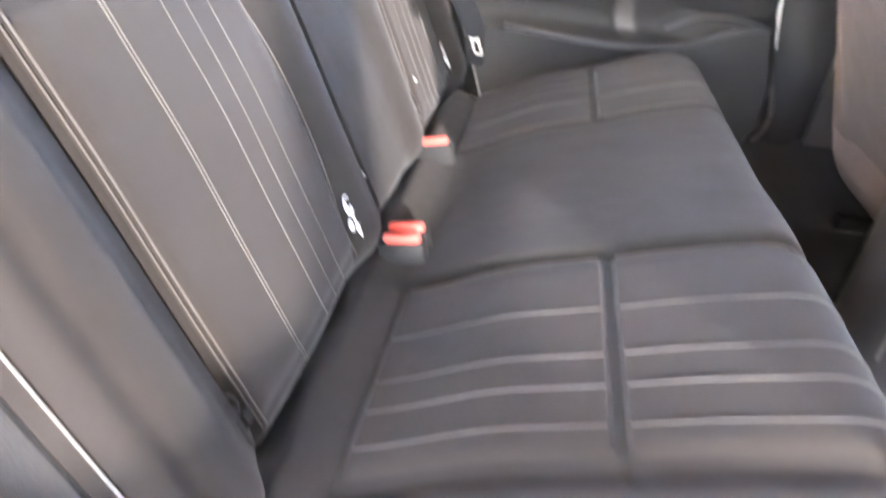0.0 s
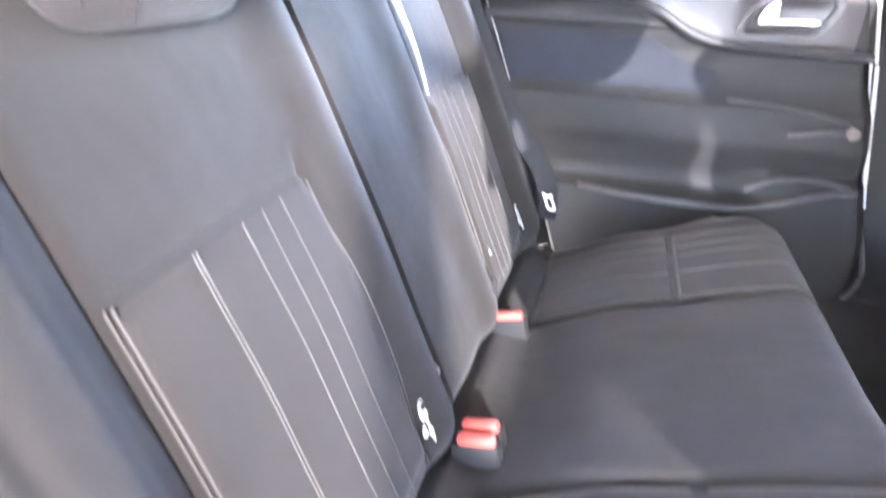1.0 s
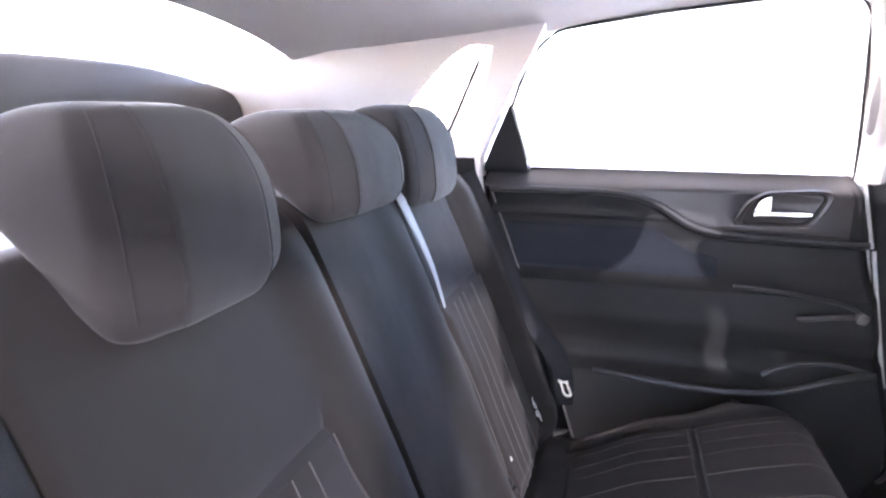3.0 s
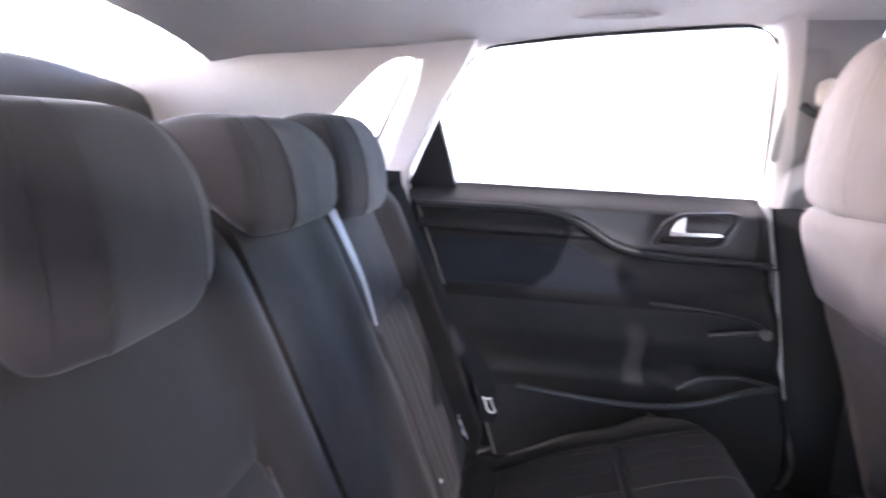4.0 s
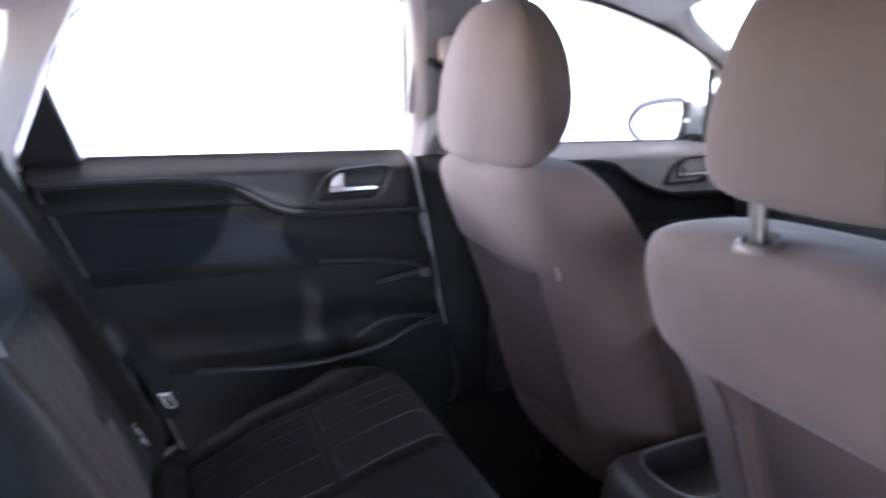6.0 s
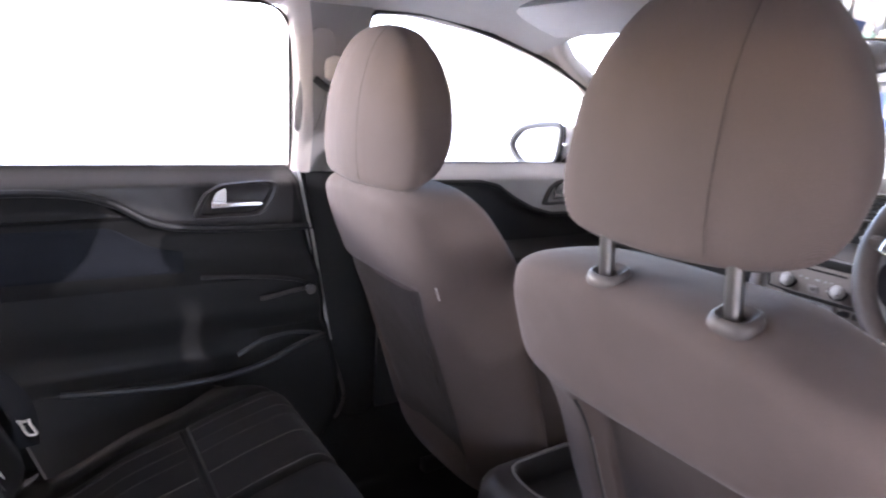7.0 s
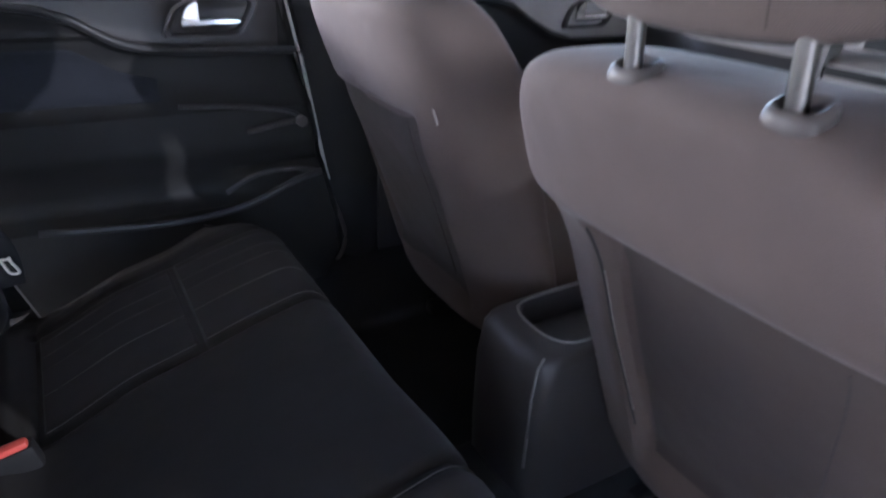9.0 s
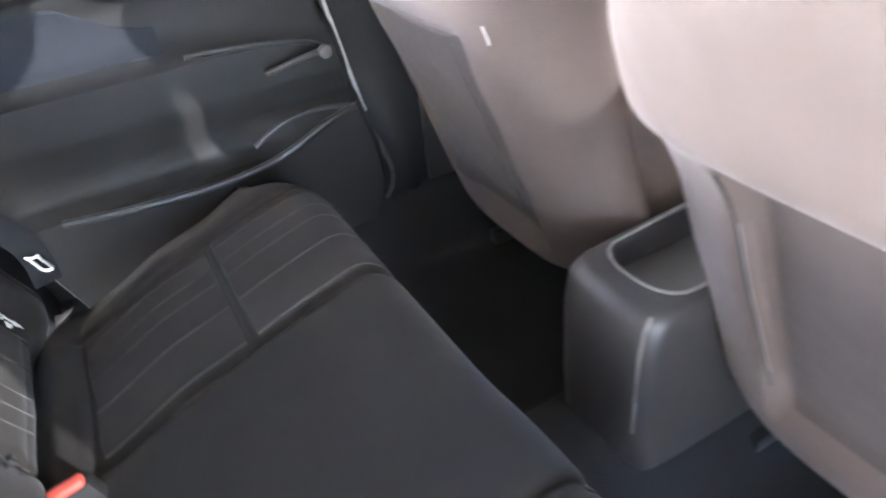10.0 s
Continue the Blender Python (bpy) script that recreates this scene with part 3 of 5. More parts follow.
def rear_door():
    door = thing("rear_door", "black plastic rear car door, closed, with chrome handle", "car door")
    rows = []
    for z in np.r_[np.linspace(0.14, 0.64, 60), np.linspace(0.645, 0.807, 50)]:
        x0 = lerp(z, [0.14, 0.35, 0.5, 0.66, 0.83], [0.05, -0.02, -0.08, -0.172, -0.19])
        x1 = front_edge(z)
        row = []
        for u in np.linspace(0, 1, 110):
            x = x0 + (x1 - x0) * u
            d = 0.03 * step(0.02, 0.0, x1 - x) + 0.03 * step(0.012, 0.0, x - x0)
            row.append((x, card_y(x, z) + d, z))
        rows.append(row)
    part("door_card", solid(rows, (0, 0.03, 0)), DOOR_BLACK, door, "black grained plastic door lining")
    rows = []
    for f in np.linspace(0, 1, 30):
        row = []
        for u in np.linspace(0, 1, 110):
            x = -0.185 + 0.76 * u
            z = trim_line(x) + 0.004 + (0.8058 - trim_line(x)) * f
            x = min(x, front_edge(z) - 0.004)
            row.append((x, card_y(x, z) - 0.0025 * step(0, 0.06, min(f, 1 - f, u, 1 - u)) + 0.0005, z))
        rows.append(row)
    part("upper_pad", sheet(rows), PLASTIC_SOFT, door, "soft brown-grey upper door pad")
    # cloth panel between ridge and armrest; bluish light is painted into its colour
    rows = []
    for f in np.linspace(0, 1, 22):
        row = []
        for u in np.linspace(0, 1, 60):
            x = -0.15 + 0.49 * u
            top, low = min(trim_line(x) - 0.055, 0.690), 0.585
            z = low + (top - low) * f
            edge = min(f, 1 - f, u, 1 - u)
            row.append((x, card_y(x, z) - 0.0045 * step(0, 0.06, edge) + 0.002, z))
        rows.append(row)
    part("cloth_panel", sheet(rows), DOOR_CLOTH, door, "black cloth door panel, bluish light painted in")
    ridge = [(x, card_y(x, trim_line(x)) - 0.004, trim_line(x)) for x in np.linspace(-0.168, 0.60, 60)]
    part("trim_ridge", tube(ridge, 0.008, 8), PLASTIC, door, "black swept trim ridge")
    pull_handle(door, 0.427, 0.743, 0.712)
    # grip slot and catch in the armrest
    slot = smooth_line([(0.350, 0.680, 0.585), (0.44, 0.672, 0.581), (0.506, 0.671, 0.573), (0.56, 0.673, 0.561), (0.588, 0.680, 0.545)], 28)
    part("grip_lip", tube(slot, 0.0045, 8), PLASTIC, door)
    part("window_winder", tube(smooth_line([(0.474, 0.676, 0.526), (0.50, 0.666, 0.532), (0.535, 0.664, 0.539), (0.575, 0.666, 0.543)], 16), 0.0055, 8), PLASTIC_SOFT, door)
    part("winder_knob", drum(0.012, 0.010, 0.018, (0.582, 0.657, 0.543), (0, 1, 0), bevel=0.003), HUB, door)
    # pocket lips
    lip = smooth_line([(0.08, 0.645, 0.385), (0.20, 0.634, 0.377), (0.29, 0.632, 0.372), (0.37, 0.632, 0.373), (0.435, 0.633, 0.381), (0.487, 0.635, 0.395), (0.53, 0.638, 0.412), (0.575, 0.645, 0.424), (0.62, 0.655, 0.428)], 44)
    part("pocket_lip", tube(lip, 0.007, 8), PLASTIC, door)
    lip2 = smooth_line([(0.415, 0.648, 0.412), (0.464, 0.648, 0.437), (0.503, 0.650, 0.444), (0.55, 0.652, 0.445), (0.608, 0.658, 0.432)], 26)
    part("pocket_lip", tube(lip2, 0.005, 8), PLASTIC, door)
    rear_line = smooth_line([(-0.172, 0.728, 0.765), (-0.134, 0.728, 0.668), (-0.109, 0.728, 0.601), (-0.087, 0.728, 0.548), (-0.06, 0.73, 0.48)], 24)
    part("edge_strip", tube(rear_line, 0.0020, 6), PLASTIC_GREY, door, "grey shut-line strip")
    # edge strips along the front shut line
    edge = [(front_edge(z) + 0.006, 0.752, z) for z in np.linspace(0.37, 0.66, 20)]
    part("edge_strip", tube(edge, 0.0042, 6), SEAL_PALE, door, "pale shut-line strip")
    edge = [(front_edge(z) + 0.004, 0.752, z) for z in np.linspace(0.665, 0.80, 12)]
    part("edge_strip", tube(edge, 0.0036, 6), SEAL_PALE, door, "pale shut-line strip")
    low = smooth_line([(0.672, 0.745, 0.34), (0.70, 0.742, 0.26), (0.708, 0.74, 0.21), (0.69, 0.738, 0.165), (0.65, 0.735, 0.145), (0.58, 0.735, 0.14)], 30)
    part("lower_seal", tube(low, 0.005, 8), HUB, door)
    # window frame, corner panel and glass
    loop = [(-0.09, 0.802), (-0.125, 0.942), (-0.085, 1.035), (-0.04, 1.083), (0.01, 1.10), (0.18, 1.122), (0.40, 1.142), (0.475, 1.142), (0.515, 1.115), (0.528, 1.06), (0.552, 0.93), (0.573, 0.802)]
    part("window_frame", tube([(x, side_y(z) - 0.03, z - 0.004) for x, z in smooth_line(loop[1:], 80)], 0.0032, 8), RUBBER, door, "black rubber window surround")
    pane = part("window_glass", plate([(x, side_y(z) - 0.01, z) for x, z in loop], (0, 0.004, 0)), GLASS, door, "clear side window glass", smooth=False)
    pane.visible_shadow = False
    tri = [(-0.200, 0.797), (-0.170, 0.860), (-0.126, 0.947), (-0.118, 0.935), (-0.091, 0.797)]
    part("corner_panel", plate([(x, side_y(z) - 0.045, z) for x, z in tri], (0, 0.03, 0)), PLASTIC, door, "black corner panel", smooth=False)
    part("corner_bead", tube([(-0.088, side_y(0.806) - 0.04, 0.806), (-0.121, side_y(0.940) - 0.045, 0.942)], 0.0035, 6), SEAL_PALE, door)
    part("waist_seal", tube([(-0.095, 0.79, 0.802), (0.2, 0.79, 0.804), (0.575, 0.79, 0.802)], 0.005, 6), RUBBER, door)
    return door


rear_door()


def front_door(s):
    door = thing("front_door", "dark grey front car door, closed, with swept trim", "car door", "front doors")
    rows = []
    for z in np.linspace(0.14, 0.815, 60):
        row = []
        for u in np.linspace(0, 1, 50):
            x = 0.80 + 0.80 * u
            ridge = lerp(x, [0.7, 1.08, 1.14, 1.20, 1.27, 1.34, 1.7], [0.772, 0.770, 0.758, 0.722, 0.690, 0.672, 0.668])
            y = 0.722 + 0.06 * step(0.775, 0.815, z) + 0.016 * step(ridge + 0.002, ridge - 0.012, z)
            y -= 0.07 * step(0.60, 0.56, z) * step(0.40, 0.50, z)
            row.append((x, s * y, z))
        rows.append(row)
    part("door_card", solid(rows, (0, s * 0.03, 0)), PLASTIC_SOFT, door, "dark grained plastic door lining")
    ridge = [(x, s * 0.722, lerp(x, [0.7, 1.08, 1.14, 1.20, 1.27, 1.34, 1.7], [0.772, 0.770, 0.758, 0.722, 0.690, 0.672, 0.668])) for x in np.linspace(0.80, 1.60, 50)]
    part("trim_ridge", tube(ridge, 0.008, 8), PLASTIC, door, "black swept trim ridge")
    rows = []
    for f in np.linspace(0, 1, 20):
        row = []
        for x in np.linspace(0.802, 1.598, 60):
            low = lerp(x, [0.7, 1.08, 1.14, 1.20, 1.27, 1.34, 1.7], [0.772, 0.770, 0.758, 0.722, 0.690, 0.672, 0.668]) + 0.004
            z = low + (0.813 - low) * f
            row.append((x, s * (0.719 + 0.06 * step(0.775, 0.815, z)), z))
        rows.append(row)
    # light from the windscreen is painted into this pad's pale colour
    part("upper_pad", sheet(rows), LIT_PAD, door, "upper door pad with windscreen light painted in")
    if s > 0:
        pull_handle(door, 1.385, 0.738, 0.712)
    loop = [(0.66, 0.806), (0.655, 1.0), (0.68, 1.13), (0.73, 1.155), (0.85, 1.158), (0.98, 1.14), (1.15, 1.105), (1.30, 1.06), (1.42, 1.01), (1.50, 0.95), (1.62, 0.83), (1.62, 0.806)]
    part("window_frame", tube([(x, s * (side_y(z) - 0.03), z) for x, z in smooth_line(loop, 90)], 0.006, 8), RUBBER, door, "black rubber window surround")
    pane = part("window_glass", plate([(x, s * (side_y(z) - 0.01), z) for x, z in loop], (0, s * 0.004, 0)), GLASS, door, "clear side window glass", smooth=False)
    pane.visible_shadow = False
    part("quarter_bar", tube([(1.485, s * 0.775, 0.81), (1.45, s * 0.735, 0.92), (1.41, s * 0.70, 1.02)], 0.011, 8), RUBBER, door, "black quarter-light bar")
    part("waist_seal", tube([(0.66, s * 0.79, 0.810), (1.1, s * 0.79, 0.812), (1.6, s * 0.79, 0.810)], 0.006, 6), RUBBER, door)
    return door


front_door(1)
front_door(-1)

# wing mirror outside the front window
wing = thing("wing_mirror", "dark-rimmed oval wing mirror outside the front window", "wing mirror")
loop = smooth_line([(1.05, 0.85), (1.005, 0.895), (0.93, 0.915), (0.82, 0.925), (0.785, 0.915), (0.785, 0.86), (0.80, 0.815), (0.85, 0.800), (0.96, 0.792), (1.02, 0.812)], 48, True)
part("rim", tube([(1.42 + 0.1 * (y - 0.9), y, z) for y, z in loop], 0.009, 8, True, up=(1, 0, 0)), PLASTIC, wing, "dark plastic mirror rim")
part("mirror", plate([(1.424 + 0.1 * (y - 0.9), y, z) for y, z in loop], (0.004, 0, 0)), MIRROR, wing, "bright mirror glass", smooth=False)
shell = []
for k, d in ((1.0, 0.01), (0.98, 0.05), (0.85, 0.09), (0.5, 0.12), (0.05, 0.125)):
    shell.append([(1.42 + d, 0.91 + (y - 0.91) * k, 0.86 + (z - 0.86) * k) for y, z in loop])
part("housing", sheet(shell, close_v=True), PAINT, wing)
part("stalk", block((0.05, 0.08, 0.03), (1.46, 0.815, 0.815), 0.01), PLASTIC, wing)

# belt anchor on the centre pillar, grab handle, sun visors
anchor = thing("belt_anchor", "pale plastic belt anchor on the centre pillar", "belt anchor")
part("cover", loft([ring(0.620, 0.640 - d, 0.022 * k, 0.010 * k, z, 20, 2.6) for z, k, d in ((1.004, 0.5, 0), (1.01, 0.9, 0.002), (1.03, 1.0, 0.004), (1.048, 0.9, 0.002), (1.056, 0.5, 0))]), TRIM_PALE, anchor)
part("slot", tube(smooth_line([(0.585, 0.655, 1.006), (0.598, 0.645, 0.994), (0.615, 0.640, 0.986), (0.640, 0.640, 0.982)], 14), 0.008, 8), PLASTIC, anchor, "black belt slot")
# cover lies in shade, which is painted as grey plastic
part("height_cover", loft([ring(0.585 + 0.0 * k, side_y(z) - 0.046, 0.034 * k, 0.010 * k, z, 28, 2.8) for z, k in ((0.885, 0.3), (0.90, 0.8), (0.95, 1.0), (1.04, 1.0), (1.085, 0.88), (1.10, 0.62), (1.106, 0.3))]), TRIM_GREY, anchor, "belt height cover with shade painted grey")
belt = thing("front_seat_belt", "dark webbing belt hanging beside the passenger seat", "seat belt")
line = smooth_line([(0.635, 0.642, 0.985), (0.73, 0.68, 0.85), (0.82, 0.715, 0.6), (0.86, 0.718, 0.3)], 20)
part("webbing", ribbon(line, [(-0.4, -1, 0)] * 20, 0.045), WEBBING, belt)
grab = thing("grab_handle", "grey folding grab handle under the roof lining", "grab handle")
line = smooth_line([(0.10, 0.575, 1.163), (0.115, 0.56, 1.145), (0.16, 0.555, 1.140), (0.24, 0.555, 1.142), (0.285, 0.56, 1.150), (0.30, 0.575, 1.168)], 24)
part("grip", tube(line, 0.006, 8), LINING, grab)
for y in (0.33,):
    visor = thing("sun_visor", "pale grey folded sun visor against the roof", "sun visor", "sun visors")
    part("flap", block((0.17, 0.40, 0.018), (1.05, y, 1.165), 0.007, (0, 14, 0)), LINING, visor)
    part("hinge", tube([(0.965, y - 0.18, 1.187), (0.965, y + 0.18, 1.187)], 0.007, 8), PLASTIC_GREY, visor)


# ---- rear bench ----
CUSH = smooth_line([(-0.07, 0.19), (-0.035, 0.238), (-0.014, 0.268), (0.006, 0.285), (0.03, 0.280), (0.05, 0.280), (0.07, 0.286), (0.10, 0.300), (0.17, 0.335), (0.23, 0.354), (0.27, 0.366), (0.33, 0.386), (0.39, 0.402), (0.425, 0.409), (0.447, 0.402), (0.465, 0.382), (0.475, 0.35), (0.476, 0.28), (0.46, 0.18), (0.44, 0.04)], 170)
BACK = smooth_line([(-0.075, 0.20), (-0.050, 0.25), (-0.026, 0.285), (-0.010, 0.313), (-0.023, 0.35), (-0.06, 0.44), (-0.10, 0.54), (-0.141, 0.634), (-0.17, 0.70), (-0.20, 0.765), (-0.222, 0.81), (-0.25, 0.836), (-0.285, 0.838), (-0.315, 0.81), (-0.31, 0.74), (-0.25, 0.55), (-0.18, 0.36), (-0.16, 0.22)], 170)


def normal2(p, i):
    t = p[min(i + 1, len(p) - 1)] - p[max(i - 1, 0)]
    t = t / np.linalg.norm(t)
    return np.array((-t[1], t[0]))


CUSH_N = np.array([normal2(CUSH, i) for i in range(len(CUSH))])
BACK_N = -np.array([normal2(BACK, i) for i in range(len(BACK))])


def cush_lift(i, y):
    """How far the cushion's cloth stands off its profile."""
    x, z = CUSH[i]
    a = abs(y)
    d = 0.004 * (1 - step(0.17, 0.2, a))
    d -= 0.060 * step(0.45, 0.66, a) ** 1.3
    if x > 0.04:
        d -= 0.006 * (bell(a, 0.190, 0.007) + bell(a, 0.472, 0.008))
    d -= 0.005 * bell(x, 0.047, 0.006) * step(0.19, 0.2, a)
    if a < 0.48 and a > 0.19 and z > 0.3:
        d -= 0.006 * bell(x, 0.268, 0.0028)
    return d


def cush_point(i, y, up=0.0):
    d = cush_lift(i, y) + up
    p = CUSH[i] + CUSH_N[i] * d
    back = (0.008 * step(-0.15, 0.0, y) + 0.045 * step(0.44, 0.66, abs(y))) * step(0.25, 0.44, CUSH[i][0])
    return (p[0] - back, y, p[1])


def back_lift(i, y):
    x, z = BACK[i]
    face = step(0.84, 0.76, z) if x > -0.27 else 0.0
    a = abs(y)
    d = 0.028 * face * step(0.465, 0.52, a) * (1 - 0.4 * step(0.55, 0.59, a))
    d -= 0.02 * step(0.565, 0.60, a)
    d -= 0.006 * face * bell(a, 0.462, 0.006) + 0.006 * face * bell(a, 0.551, 0.007)
    if z < 0.66:
        d -= 0.004 * face * bell(a, 0.192, 0.005)
    if y > -0.088:
        d += 0.014 * face * bell(y, 0.145, 0.045) - 0.006 * face * bell(y, 0.198, 0.006)
        d += 0.004 * face * bell(y, 0.02, 0.06)
    else:
        d += 0.016 * face * bell(y, -0.135, 0.04)
    d -= 0.018 * (step(-0.098, -0.090, y) if y < -0.088 else step(-0.076, -0.086, y))
    d += 0.004 * face * bell(a, 0.33, 0.10) * step(0.62, 0.5, z)
    d -= 0.004 * face * bell(z, 0.638, 0.005) * (1.0 if 0.19 < a < 0.46 else 0.0)
    return d


def back_point(i, y, up=0.0):
    p = BACK[i] + BACK_N[i] * (back_lift(i, y) + up)
    return (p[0], y, p[1])


def back_at(y, z, up=0.0):
    """A place on the front of the seat backs."""
    i = int(np.argmin(np.abs(BACK[:100, 1] - z)))
    return back_point(i, y, up)


bench = thing("rear_bench", "grey cloth rear bench cushion with pale pinstripes", "car seat")
ys = np.linspace(-0.645, 0.645, 190)
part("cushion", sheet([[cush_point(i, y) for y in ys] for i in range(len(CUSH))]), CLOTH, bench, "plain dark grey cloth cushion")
idx = np.arange(len(CUSH))
rear_pad = [i for i in idx if 0.052 < CUSH[i, 0] < 0.2675 and i < 90]
front_pad = [i for i in idx if (0.2690 < CUSH[i, 0] and CUSH[i, 1] > 0.20 and i > 40)]
STRIPES = (0.200, 0.288, 0.352, 0.390, 0.432)
for s in (-1, 1):
    for pad_ids in (rear_pad, front_pad):
        rows = []
        for k, i in enumerate(pad_ids):
            e1 = min(k, len(pad_ids) - 1 - k) / 1.1
            row = []
            for y in np.linspace(0.195, 0.466, 40):
                e2 = min(y - 0.195, 0.466 - y) / 0.02
                row.append(cush_point(i, s * y, 0.0055 * step(0, 1, min(e1, e2)) - 0.0012))
            rows.append(row)
        part("cushion_insert", sheet(rows), CLOTH_INSERT, bench, "striped grey cloth insert")
        for y in STRIPES:
            ids = pad_ids[1:-1]
            y_in = y if y > 0.21 else (0.206 if s > 0 else 0.199)
            lift = 0.0048 if y > 0.22 else 0.0030
            line = [cush_point(i, s * y_in, lift) for i in ids]
            nn = [(CUSH_N[i][0], 0, CUSH_N[i][1]) for i in ids]
            # far outer stripes use a shaded copy of the thread: shade in its colour
            part("stitch_line", ribbon(line, nn, 0.0016 if y in (0.288, 0.200) else (0.0016 if s < 0 else 0.0013), 0.0006), THREAD if y in (0.288, 0.200) or s < 0 else THREAD_SHADED, bench)


def tag_print(parent, y, z, ink, turn=1):
    """A white child-seat symbol printed on the seat back: seat outline, bars and an arrow."""
    base = np.array(back_at(y, z, 0.002))
    up = np.array((-0.39, 0, 0.92)) * 1.12
    side = np.array((0, turn, 0)) * 1.25
    out = np.array((0.92, 0, 0.39))

    def flat(pts, w, name="print"):
        line = [base + side * a + up * b for a, b in pts]
        part(name, ribbon(line, [out] * len(line), w, 0.0005), ink, parent)

    flat([(0.0085 * math.cos(q), 0.013 + 0.0095 * math.sin(q)) for q in np.linspace(0, 2 * np.pi, 16)], 0.0022)
    flat([(-0.004, 0.018), (-0.003, 0.010), (0.005, 0.009)], 0.0034)
    for k in (-1, 1):
        flat([(k * 0.0095, 0.001), (k * 0.0095, -0.009)], 0.0075)
        flat([(k * 0.0145, -0.001), (k * 0.0145, -0.007)], 0.0018)
    flat([(0.0, 0.002), (0.0, -0.012)], 0.0036)
    flat([(0.0, -0.010), (0.0, -0.013), (0.0, -0.024)], np.array((0.013, 0.0105, 0.0008)))


def wrap_ring(xf, xb, w, wp, cy, z, n=72):
    """Plan of a wrap-over headrest: a flat front panel, wings swept back and a flat rear."""
    d = xf - xb
    xw = xf - min(0.019, 0.45 * d)
    half = [(xf, wp * 0.97), (xf - 0.002, wp * 1.03), (xw, w * 0.97), (xw - min(0.012, 0.2 * d), w), (xb + min(0.02, 0.25 * d), w * 0.97), (xb, w * 0.84)]
    loop = half + [(x, -y) for x, y in reversed(half)]
    for _ in range(2):
        loop = [q for a, b in zip(loop, loop[1:] + loop[:1]) for q in ((0.8 * a[0] + 0.2 * b[0], 0.8 * a[1] + 0.2 * b[1]), (0.2 * a[0] + 0.8 * b[0], 0.2 * a[1] + 0.8 * b[1]))]
    return [(x, cy + y, z) for x, y in loop]


def rear_headrest(parent, cy, w, wp, low, top):
    """Wedge headrest that wraps over the backrest: upright front panel, wings, underside sloping up to the rear."""
    secs = [(0.0, 0.56, -0.192, -0.203), (0.02, 0.72, -0.184, -0.207), (0.07, 0.88, -0.175, -0.214), (0.20, 0.98, -0.168, -0.234), (0.45, 1.0, -0.171, -0.276), (0.60, 0.98, -0.176, -0.308), (0.70, 0.95, -0.182, -0.322), (0.82, 0.88, -0.192, -0.322), (0.92, 0.78, -0.206, -0.306), (0.97, 0.68, -0.219, -0.289), (0.995, 0.52, -0.234, -0.272), (1.0, 0.36, -0.243, -0.262)]
    fine = smooth_line(secs, 44)
    rings = [wrap_ring(xf, xb, w * k, wp * min(1.0, k * 1.02), cy, low + (top - low) * f) for f, k, xf, xb in fine]
    hr = part("headrest", loft(rings), HEAD_CLOTH, parent, "dark grey cloth wrap-over headrest")
    for side in (-1, 1):
        line = [(xf - 0.0012, cy + side * wp * min(1.0, k * 1.02) * 1.02, low + (top - low) * f) for f, k, xf, xb in fine[6:38]]
        part("panel_seam", tube(line, 0.0009, 6), CLOTH_DARK, hr)
        line = []
        for f, k, xf, xb in fine[10:36]:
            line.append((xf - min(0.019, 0.45 * (xf - xb)) * 0.66 - 0.0002, cy + side * (wp * min(1.0, k * 1.02) + (w * k - wp * min(1.0, k * 1.02)) * 0.70), low + (top - low) * f))
        part("wing_seam", tube(line, 0.0006, 6), HEAD_CLOTH, hr)
    return hr


